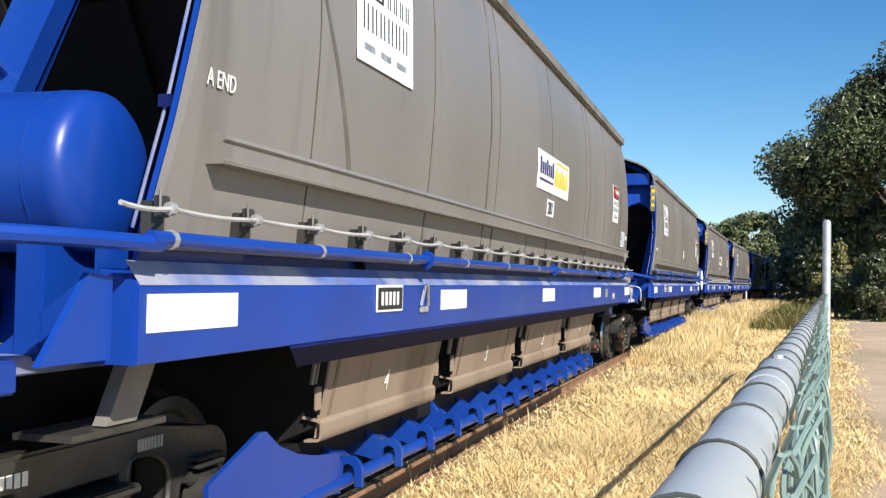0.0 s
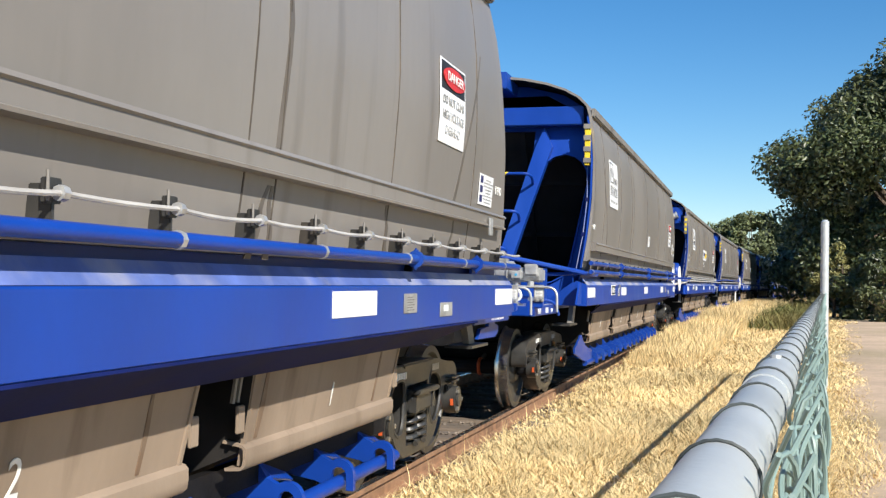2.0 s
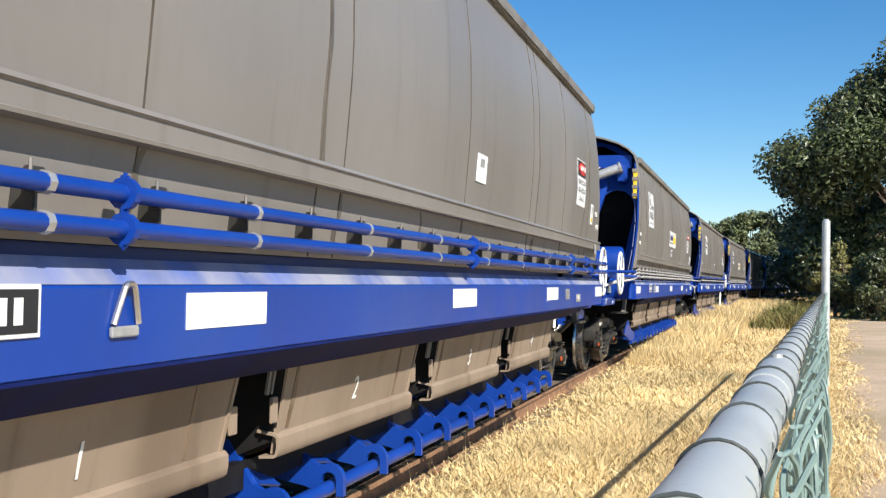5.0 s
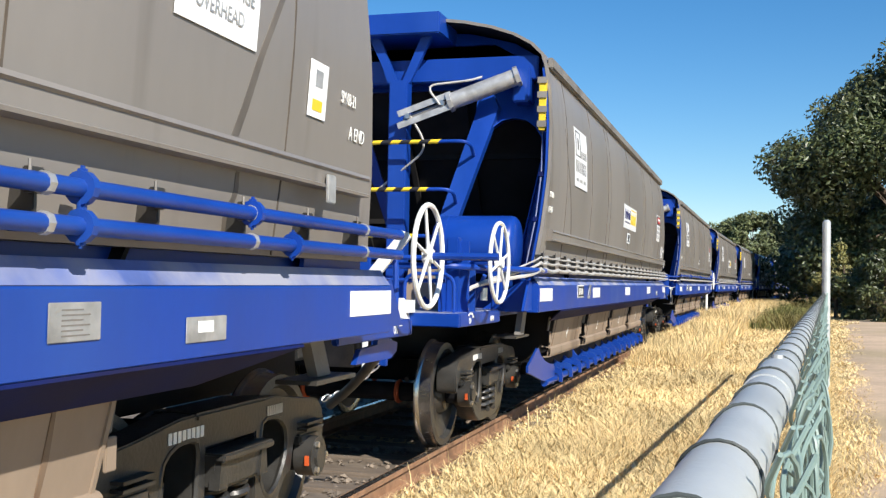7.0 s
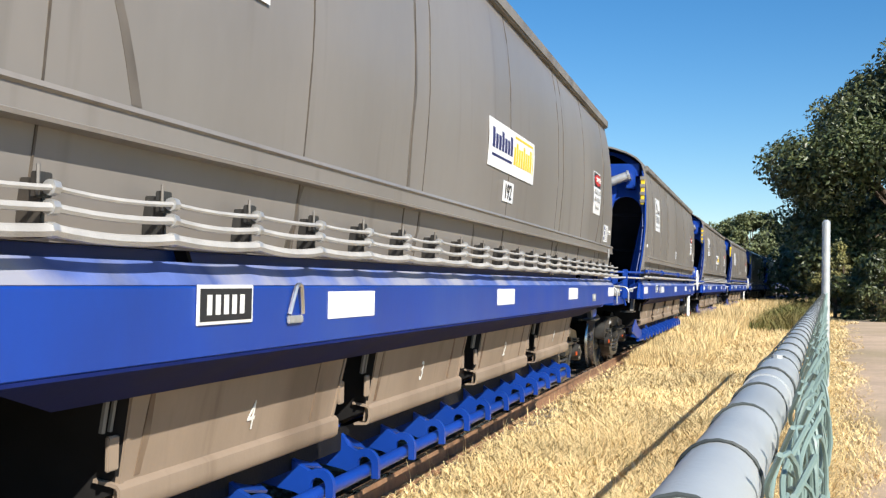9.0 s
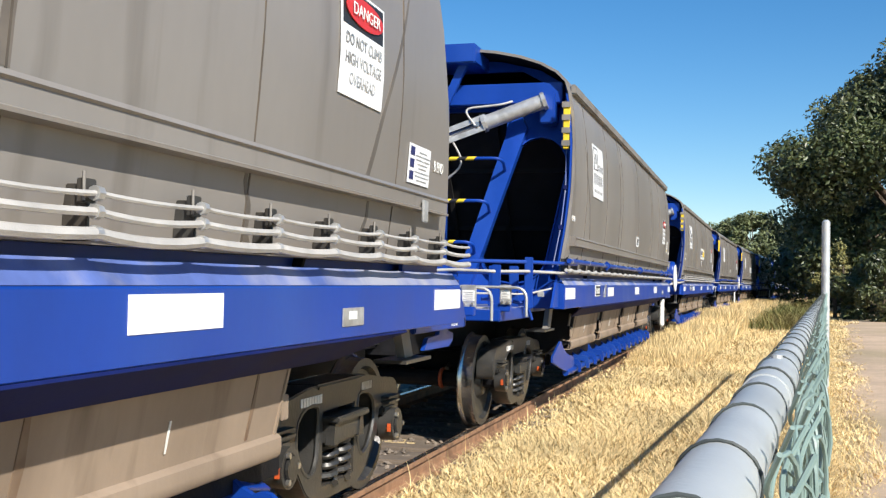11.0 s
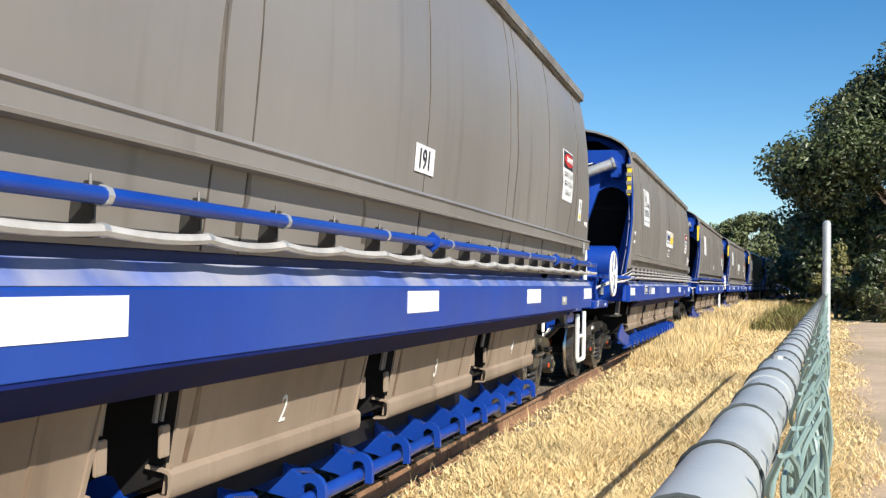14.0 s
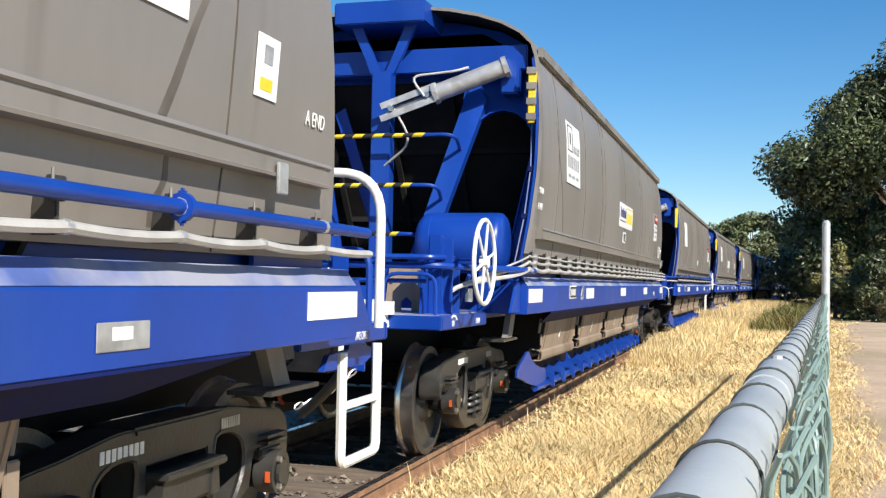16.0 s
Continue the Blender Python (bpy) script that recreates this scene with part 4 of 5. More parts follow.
def rail_end(w, m):
    """Posts, a rail and a pale conduit across the platform."""
    for x, y, top in ((0.62, -1.05, 1.50), (1.02, -1.05, 1.50), (1.22, -0.62, 1.58), (0.15, -1.05, 1.5), (-0.4, -1.05, 1.5)):
        part("stanchion", box(x - 0.04, x + 0.04, Y(y) - 0.012, Y(y) + 0.012, 1.11, top, 0.006), BLUE, w, m=m)
    handrail(w, m, [(0.55, Y(-0.9), 1.30), (0.6, Y(-0.9), 1.535), (1.22, Y(-0.62), 1.535), (1.46, Y(0.0), 1.535), (1.50, Y(0.3), 1.535)], 0.018)
    pts = bent([(-0.8, Y(-1.1), 1.44), (0.15, Y(-1.08), 1.42), (0.62, Y(-1.08), 1.45), (1.02, Y(-1.08), 1.44), (1.22, Y(-0.64), 1.45), (1.46, Y(-0.1), 1.44)], 0.1)
    part("conduit", pipe(pts, 0.014, 7), HOSE, w, "pale grey sagging conduit", smooth=True, m=m)
    pts = bent([(-0.8, Y(-1.0), 1.24), (1.2, Y(-0.62), 1.24), (1.38, Y(-0.2), 1.30)], 0.1)
    part("air_line", pipe(pts, 0.009, 6), HOSE, w, smooth=True, m=m)
    for x, y in ((0.9, -0.68), (1.3, -0.45)):
        part("junction_box", box(x - 0.03, x + 0.03, Y(y) - 0.02, Y(y) + 0.02, 1.215, 1.265, 0.006), ALLOY, w, m=m)
    part("actuator", rod((0.05, Y(-0.5), 1.42), (0.45, Y(-0.5), 1.42), 0.09, 14), BLUE, w, smooth=True, m=m)


def b_end(w, m, valve=True):
    """The end with the hoses and tags, and on some wagons the brake valve."""
    if valve:
        valve_block(w, m)
    else:
        rail_end(w, m)
    s = 1 if m[0][0] > 0 else -1
    lo, hi = (1.15, 1.25) if s > 0 else (-1.235, -1.12)
    f = lambda d: Y(-1.455) - d if s > 0 else Y(-1.435) + d
    reach = 1.385 if s > 0 else -1.345
    tag = part("tag_box", box(lo, hi, Y(-1.455), Y(-1.435), 1.16, 1.325, 0.005), ALLOY, w, "grey tag plate with illegible print", m=m)
    part("notice", box(lo + 0.012, hi - 0.012, f(0.0005), f(0.004), 1.205, 1.285), WHITE, tag, m=m)
    for k in range(5):
        part("print_bar", box(lo + 0.02, hi - 0.02 - 0.015 * (k % 2), f(0.0045), f(0.0065), 1.212 + k * 0.014, 1.217 + k * 0.014), ALLOY, tag, m=m)
    for x in (lo + 0.025, hi - 0.025):
        part("bolt", rod((x, f(0.0), 1.183), (x, f(0.015), 1.183), 0.01, 6), STEEL, tag, m=m)
    part("tag_bracket", box(s * 1.07, s * 1.235, Y(-1.434), Y(-1.36), 1.10, 1.165, 0.006), BLUE, w, m=m)
    handrail(w, m, [(-s * 0.45, Y(-1.475), 1.305), (reach, Y(-1.475), 1.305), (reach, Y(-1.475), 1.065)], 0.012, ALLOY, "uncoupling_rod", "bright steel uncoupling rod")
    # rails that run back to the body's pipes
    if valve:
        handrail(w, m, [(-0.02, Y(-1.16), 1.66), (0.10, Y(-1.05), 1.72), (0.75, Y(-0.58), 1.60), (1.45, Y(0.0), 1.455), (1.50, Y(0.3), 1.445)], 0.028)
    else:
        handrail(w, m, [(-0.02, Y(-1.16), 1.66), (0.10, Y(-1.05), 1.72), (0.32, Y(-0.95), 1.70), (0.36, Y(-0.92), 1.42)], 0.026)
    handrail(w, m, [(-0.4, Y(-0.2), 1.44), (1.1, Y(-0.2), 1.44), (1.45, Y(0.1), 1.46)], 0.02)
    handrail(w, m, [(-0.9, Y(-1.3), 1.10), (-0.9, Y(-1.3), 1.64), (-0.35, Y(-1.3), 1.64), (-0.35, Y(-1.1), 1.45), (0.1, Y(-0.9), 1.30)])
    for x, y in ((1.02, -0.35), (0.82, -0.35), (-0.9, -0.5)):
        part("stanchion", box(x - 0.045, x + 0.045, Y(y) - 0.015, Y(y) + 0.015, 1.085, 1.50, 0.006), BLUE, w, m=m)
    for top, mid, low in (((0.02, -1.14, 1.68), (-0.14, -1.30, 1.30), (-0.30, -1.42, 1.12)), ((-0.26, -1.18, 1.78), (-0.40, -1.34, 1.40), (-0.50, -1.46, 1.16))):
        line = [(x, Y(y), z) for x, y, z in (top, (top[0] - 0.06, top[1] - 0.08, top[2] - 0.10), mid, low)]
        ho = part("rubber_hose", pipe(bent(line, 0.2, 6), 0.034, 10), RUBBER, w, smooth=True, m=m)
        part("hose_clamp", rod(line[0], line[1], 0.042, 10), STEEL, ho, m=m)
        q = Vector(line[3]).lerp(Vector(line[2]), 0.25)
        part("hose_clamp", rod(line[3], q, 0.041, 10), STEEL, ho, m=m)
    part("hose_stand", plate([(-0.16, 1.11), (0.12, 1.11), (0.06, 1.68), (-0.10, 1.68)], [[(-0.06, 1.18), (0.03, 1.18), (0.01, 1.44), (-0.04, 1.44)]], 0.09, end_plate(Y(-1.02))), BLUE, w, m=m)
    handrail(w, m, [(-0.75, Y(-1.16), 1.78), (-0.24, Y(-1.16), 1.80), (-0.02, Y(-1.06), 1.76), (0.06, Y(-0.9), 1.50)], 0.03)
    part("far_stand", box(-0.82, -0.62, Y(-1.14), Y(-1.04), 1.11, 1.80, 0.008), BLUE, w, m=m)
    for pts, r in (([(-0.1, Y(-1.0), 1.10), (-0.12, Y(-1.0), 1.45), (0.2, Y(-0.9), 1.42)], 0.022), ([(0.15, Y(-0.7), 1.1), (0.12, Y(-0.75), 1.40), (-0.2, Y(-0.8), 1.55)], 0.02),
                   ([(0.80, Y(-0.7), 1.19), (1.0, Y(-0.5), 1.18), (1.17, Y(-0.42), 1.14), (1.20, Y(-0.36), 1.0)], 0.016), ([(-0.7, Y(-0.9), 1.11), (-0.7, Y(-0.9), 1.52), (-0.2, Y(-0.9), 1.52), (-0.2, Y(-0.9), 1.2)], 0.02),
                   ([(0.0, Y(-0.6), 1.12), (0.0, Y(-0.6), 1.36), (0.35, Y(-0.6), 1.36)], 0.016)):
        part("air_pipe", pipe(bent(pts, 0.1), r, 8), BLUE, w, smooth=True, m=m)
    part("brass_valve", rod((1.0, Y(-1.0), 1.17), (1.12, Y(-1.0), 1.17), 0.025, 8), STEEL, w, m=m)
    part("pipe_bundle", pipe([(0.1, Y(-1.25), 1.13), (0.5, Y(-1.2), 1.11), (1.0, Y(-1.25), 1.12)], 0.012, 6), HOSE, w, m=m)
def soft_loop(loop, r):
    """A closed 2D outline with its corners rounded."""
    n, got = len(loop), []
    for k in range(n):
        a, b, c = Vector(loop[k - 1]), Vector(loop[k]), Vector(loop[(k + 1) % n])
        q = min(r, (a - b).length * 0.42, (c - b).length * 0.42)
        p, e = b + (a - b).normalized() * q, b + (c - b).normalized() * q
        got += [tuple(p.lerp(b, t).lerp(b.lerp(e, t), t)) for t in (0, 0.5, 1)]
    return got


def bogie(w, yc, name="bogie"):
    """Three-piece bogie: side frames, bolster, springs and two wheelsets."""
    b = new(name)
    b.parent = w
    b.location = (-0.07, yc, -0.035)
    tagged(b, "black cast-steel three-piece bogie with coil springs")
    for s in (1, -1):
        sh = Matrix.Translation((-0.10 * s, 0, 0))
        out = [(-1.09, 0.60), (-1.07, 0.69), (-1.00, 0.745), (-0.78, 0.765), (-0.45, 0.81), (0.45, 0.81), (0.78, 0.765), (1.00, 0.745), (1.07, 0.69), (1.09, 0.60), (1.08, 0.50), (1.03, 0.47), (1.0, 0.57), (0.70, 0.58), (0.66, 0.40), (0.60, 0.40),
               (0.46, 0.24), (0.30, 0.17), (-0.30, 0.17), (-0.46, 0.24), (-0.60, 0.40), (-0.66, 0.40), (-0.70, 0.58), (-1.0, 0.57), (-1.03, 0.47), (-1.08, 0.50)]
        win = [(0.30, 0.71), (0.48, 0.71), (0.60, 0.65), (0.61, 0.50), (0.50, 0.36), (0.38, 0.32), (0.30, 0.42)]
        mid = [(-0.24, 0.66), (0.24, 0.66), (0.24, 0.26), (-0.24, 0.26)]
        out, win = soft_loop(out, 0.05), soft_loop(win, 0.06)
        bm = plate(out, [win, [(-y, z) for y, z in win], mid], 0.165, side_plate(s * 1.0 - 0.09 if s > 0 else -1.075))
        ring = [e for e in bm.edges if len(e.link_faces) == 2 and abs(e.calc_face_angle(0)) > 1.0 and abs(e.verts[0].co.x - e.verts[1].co.x) < 0.01]
        bmesh.ops.bevel(bm, geom=ring, offset=0.02, segments=2, affect="EDGES", clamp_overlap=True)
        fr = part("side_frame", bm, BLACK, b, "cast side frame with white stencilling", smooth=True, m=sh)
        rim = pipe([(s * 1.066, y, z) for y, z in win], 0.016, 6, closed=True)
        pipe([(s * 1.066, -y, z) for y, z in win], 0.016, 6, rim, closed=True)
        box(s * 0.86, s * 1.085, -0.34, 0.34, 0.775, 0.815, 0.012, rim)
        part("rib", rim, BLACK, fr, smooth=True, m=sh)
        for y in (-0.845, 0.845):
            part("axle_box", box(s * 0.93, s * 1.10, y - 0.12, y + 0.12, 0.53, 0.585, 0.012), BLACK, fr, m=sh)
            for z in (0.60, 0.63):
                part("adapter_fin", box(s * 0.95, s * 1.13, y - 0.11, y + 0.11, z, z + 0.014), BLACK, fr, m=sh)
            cap = part("bearing_cap", rod((s * 1.05, y, 0.46), (s * 1.15, y, 0.46), 0.105, 16), BLACK, fr, smooth=True, m=sh)
            part("cap_ring", rod((s * 1.15, y, 0.46), (s * 1.165, y, 0.46), 0.06, 12), BLACK, cap, m=sh)
            for k in range(3):
                a = k * math.tau / 3
                part("cap_bolt", rod((s * 1.15, y + 0.075 * math.cos(a), 0.46 + 0.075 * math.sin(a)), (s * 1.168, y + 0.075 * math.cos(a), 0.46 + 0.075 * math.sin(a)), 0.016, 6), STEEL, cap, m=sh)
            part("orange_mark", box(s * 1.118, s * 1.14, y - 0.112, y - 0.098, 0.425, 0.475), ORANGE, fr, m=sh)
        for y in (-0.10, 0.10):
            turns, pts = 4, []
            for k in range(turns * 9 + 1):
                a = k * math.tau / 9
                pts.append((s * 1.03 + 0.066 * math.cos(a), y + 0.066 * math.sin(a), 0.25 + 0.22 * k / (turns * 9)))
            part("spring", pipe(pts, 0.02, 6), BLACK, fr, smooth=True, m=sh)
        bl = part("bolster_end", box(s * 0.88, s * 1.13, -0.23, 0.23, 0.47, 0.62, 0.02), BLACK, b, m=sh)
        part("bolster_lip", box(s * 1.02, s * 1.17, -0.25, 0.25, 0.60, 0.635, 0.008), BLACK, bl, m=sh)
        for y in (-0.2, 0.2):
            part("friction_wedge", plate([(y - 0.04, 0.48), (y + 0.04, 0.48), (y + 0.02, 0.62), (y - 0.02, 0.62)], [], 0.05, side_plate(s * 1.11 - 0.02)), BLACK, bl, m=sh)
        if s > 0:
            for y, wd in ((-0.56, 0.30), (0.36, 0.18)):
                for k in range(8):
                    part("print_bar", box(1.076, 1.079, y + k * wd / 8, y + (k + 0.72) * wd / 8, 0.735 - abs(y) * 0.04, 0.782 - abs(y) * 0.04), WHITE if y < 0 else ALLOY, fr, m=sh)
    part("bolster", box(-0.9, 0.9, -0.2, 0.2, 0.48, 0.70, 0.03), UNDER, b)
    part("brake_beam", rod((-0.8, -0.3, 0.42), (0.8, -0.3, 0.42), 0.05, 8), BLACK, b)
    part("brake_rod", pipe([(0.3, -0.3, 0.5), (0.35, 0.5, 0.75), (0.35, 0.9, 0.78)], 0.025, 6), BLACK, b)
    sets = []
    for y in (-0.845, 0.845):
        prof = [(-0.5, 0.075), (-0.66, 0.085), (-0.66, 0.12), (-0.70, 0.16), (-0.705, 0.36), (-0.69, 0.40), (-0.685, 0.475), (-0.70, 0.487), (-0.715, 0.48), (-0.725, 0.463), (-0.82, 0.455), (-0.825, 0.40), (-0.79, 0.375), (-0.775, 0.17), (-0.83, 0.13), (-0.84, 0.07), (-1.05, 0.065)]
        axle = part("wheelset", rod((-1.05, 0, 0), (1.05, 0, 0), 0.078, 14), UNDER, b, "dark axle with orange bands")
        for s in (1, -1):
            bm = bmesh.new()
            vs = [bm.verts.new((-s * x, 0, r * 0.923 if r > 0.2 else r)) for x, r in prof[1:-1]]
            es = [bm.edges.new(e) for e in zip(vs, vs[1:])]
            bmesh.ops.spin(bm, geom=vs + es, cent=(0, 0, 0), axis=(1, 0, 0), angle=math.tau, steps=36)
            bmesh.ops.remove_doubles(bm, verts=bm.verts, dist=0.0005)
            wh = part("wheel", bm, BLACK, axle, "dark wheel disc with polished tread", smooth=True)
            wh.data.materials.append(WHEELSTEEL)
            for p in wh.data.polygons:
                c = p.center
                if math.hypot(c.y, c.z) > 0.395:
                    p.material_index = 1
            part("paint_band", pipe([(s * 0.42, 0.083 * math.cos(a), 0.083 * math.sin(a)) for a in np.linspace(0, math.tau, 17)[:-1]], 0.02, 6, closed=True), ORANGE, axle)
        axle.location = (0, y, 0.455)
        sets.append(axle)
    return b, sets


def hopper_pocket(w, yc, number):
    """One discharge pocket: sloping chute, rolled lip, and the gap hardware beside it."""
    hw = 0.94
    prof = [(1.30, 1.10), (1.235, 1.00), (1.170, 0.66), (0.7, 0.45), (-0.7, 0.45), (-1.170, 0.66), (-1.235, 1.00), (-1.30, 1.10)]
    bm = bmesh.new()
    rows = [[bm.verts.new((x, yc + s * (hw - 0.10 * max(0, 1.0 - z)), z)) for x, z in prof] for s in (-1, 1)]
    for k in range(len(prof) - 1):
        bm.faces.new((rows[0][k], rows[0][k + 1], rows[1][k + 1], rows[1][k]))
    bm.faces.new(rows[0]), bm.faces.new(rows[1][::-1])
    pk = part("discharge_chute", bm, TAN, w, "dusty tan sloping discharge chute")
    # ends and undersides coloured near-black, in place of the shade between the pockets
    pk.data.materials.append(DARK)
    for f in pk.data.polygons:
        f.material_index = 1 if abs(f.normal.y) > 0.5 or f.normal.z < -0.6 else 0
    for s in (1, -1):
        lip = bmesh.new()
        sec = [(1.10, 0.702), (1.165, 0.692), (1.188, 0.686), (1.200, 0.672), (1.201, 0.632), (1.196, 0.600), (1.180, 0.585), (1.11, 0.58)]
        rows = [[lip.verts.new((s * x, y, z)) for x, z in sec] for y in (yc - hw + 0.01, yc + hw - 0.01)]
        for k in range(len(sec) - 1):
            lip.faces.new((rows[0][k], rows[0][k + 1], rows[1][k + 1], rows[1][k]))
        lip.normal_update()
        bmesh.ops.solidify(lip, geom=lip.faces[:], thickness=0.012)
        part("chute_lip", lip, TAN, pk, smooth=True)
        for e in (-1, 1):
            part("chute_flange", plate([(yc + e * hw * 0.995, 1.02), (yc + e * (hw * 0.995 - 0.022), 1.02), (yc + e * (hw * 0.96 - 0.022), 0.60), (yc + e * hw * 0.96, 0.60)], [], 0.018, lambda a, b, d, s=s: (s * (1.235 - (1.0 - b) * 0.19 + d - 0.01), a, b)), TAN, pk)
            part("latch", box(s * 1.185, s * 1.20, yc + e * (hw + 0.03) - 0.03, yc + e * (hw + 0.03) + 0.03, 0.74, 0.85, 0.004), TAN, pk)
            part("latch_rod", rod((s * 1.17, yc + e * (hw + 0.012), 0.86), (s * 1.19, yc + e * (hw + 0.012), 0.99), 0.009, 6, rod((s * 1.17, yc + e * (hw + 0.055), 0.86), (s * 1.19, yc + e * (hw + 0.055), 1.0), 0.011, 6)), GREYD, pk)
    for e, wd in ((0.63, 0.016), (-0.80, 0.024)):
        run_off = [(yc + e - wd * 0.5, 0.985), (yc + e + wd * 0.5, 0.985), (yc + e + wd * 1.1, 0.83), (yc + e + wd * 0.4, 0.70), (yc + e - wd * 0.9, 0.70), (yc + e - wd * 0.7, 0.86)]
        part("rust_run", plate(run_off, [], 0.004, lambda a, b, d: (1.2345 - (1.0 - b) * 0.191 + d, a, b)), RUSTRUN, pk, "brown run of rust")
    lettering(number, 0.17, WHITE, pk, (1.190, yc - 0.05, 0.745), (100.8, 0, 90), width=0.8)
    return pk


def door_gear(w):
    """Blue discharge-door gear along the bottom: pipe, sloping plates, U-straps."""
    y0, y1 = Y(1.75), Y(10.85)
    for s in (1, -1):
        part("gear_pipe", rod((s * 1.16, y0, 0.335), (s * 1.16, y1, 0.335), 0.036, 10), BLUE, w, "blue door-operating pipe", smooth=True)
        part("gear_guard", plate([(Y(0.86), 0.57), (Y(1.29), 0.712), (Y(1.35), 0.708), (Y(1.48), 0.63), (Y(1.68), 0.565), (Y(1.92), 0.52), (Y(2.15), 0.50), (Y(2.24), 0.42), (Y(2.2), 0.29), (Y(1.5), 0.39), (Y(0.86), 0.51)], [], 0.02, side_plate(s * 1.17 - 0.01)), BLUE, w)
        part("gear_sill", box(s * 0.98, s * 1.03, y0 - 0.3, y1 + 0.2, 0.44, 0.56), UNDER, w)
        n = 14
        for k in range(n):
            y = Y(2.33) + 0.635 * k
            tip = 0.66 if k % 4 == 3 else 0.56
            # cross plate that sweeps from a raised inner corner to a slotted eye over the pipe, and a bent flap behind it
            hump = [(1.165 + 0.078 * math.cos(a), 0.378 + 0.078 * math.sin(a)) for a in np.linspace(2.2, 0, 7)]
            slot = [(1.165 + 0.04 * math.cos(a), 0.375 + 0.04 * math.sin(a)) for a in np.linspace(0, math.pi, 6)]
            outline = [(0.80, 0.38), (0.82, tip - 0.06), (0.93, tip), (0.955, tip - 0.01), (1.01, 0.5 * tip + 0.23), (1.07, 0.465)] + hump + [(1.243, 0.30), (1.205, 0.30)] + slot + [(1.125, 0.31), (1.04, 0.34)]
            part("gear_plate", plate(outline, [], 0.035, lambda p, q, d, s=s, y=y: (s * p, y + d, q)), BLUE, w)
            bm = bmesh.new()
            bm.faces.new([bm.verts.new(p) for p in ((s * 0.93, y + 0.036, tip - 0.012), (s * 1.08, y + 0.036, 0.46), (s * 1.05, y + 0.34, 0.40), (s * 0.90, y + 0.40, 0.47))])
            bm.normal_update()
            bmesh.ops.solidify(bm, geom=bm.faces[:], thickness=0.012)
            part("gear_flap", bm, BLUE, w)


def sill(w):
    for s in (1, -1):
        prof = [(1.46, 1.104), (1.46, 1.318), (1.45, 1.336), (1.33, 1.374), (1.33, 1.10), (1.456, 1.10)]
        bm = bmesh.new()
        rows = [[bm.verts.new((s * x, y, z)) for x, z in prof] for y in (SILL0, SILL1)]
        for k in range(6):
            bm.faces.new((rows[0][k], rows[0][(k + 1) % 6], rows[1][(k + 1) % 6], rows[1][k]))
        bm.faces.new(rows[0]), bm.faces.new(rows[1][::-1])
        side = part("side_sill", bm, BLUE, w, "blue side sill with white reflectors")
        bm = bmesh.new()
        bm.faces.new([bm.verts.new(p) for p in ((s * 1.459, SILL0 + 0.01, 1.328), (s * 1.459, SILL1 - 0.01, 1.328), (s * 1.409, SILL1 - 0.01, 1.398), (s * 1.409, SILL0 + 0.01, 1.398))])
        bm.normal_update()
        bmesh.ops.solidify(bm, geom=bm.faces[:], thickness=0.003)
        part("sill_cap", bm, BLUEDUST, side, "dusty sloping top of the sill")
        part("sill_web", box(s * 1.292, s * 1.30, SILL0 + 0.03, SILL1 - 0.03, 1.34, 1.46), BLUE, side)
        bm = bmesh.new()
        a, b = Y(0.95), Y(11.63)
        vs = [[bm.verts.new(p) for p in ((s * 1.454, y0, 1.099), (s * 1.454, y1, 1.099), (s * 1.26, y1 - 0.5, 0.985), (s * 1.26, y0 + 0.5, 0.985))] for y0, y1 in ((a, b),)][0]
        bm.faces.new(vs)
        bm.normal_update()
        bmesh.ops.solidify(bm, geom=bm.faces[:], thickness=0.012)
        # NAVY carries the sill's shade on this blue plate
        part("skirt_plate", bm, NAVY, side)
        for k in range(5):
            y = Y(-0.10 + 3.055 * k + (0.055 if k == 0 else 0))
            part("reflector", box(s * 1.4605, s * 1.4635, y, y + 0.555, 1.19, 1.302), PLAIN, side, "white retroreflective strip")
    return


def number_plate(w, y, z=1.265):
    """The black plate with the wagon's number, as bars."""
    p = part("number_plate", box(1.461, 1.468, y + 0.02, y + 0.40, z - 0.064, z + 0.064, 0.002), WHITE, w, "black number plate with white border")
    part("plate_field", box(1.4682, 1.4695, y + 0.033, y + 0.387, z - 0.052, z + 0.052), INK, p)
    for k in range(5):
        part("print_bar", box(1.4697, 1.4707, y + 0.075 + k * 0.056, y + 0.107 + k * 0.056, z - 0.032, z + 0.032), WHITE, p)


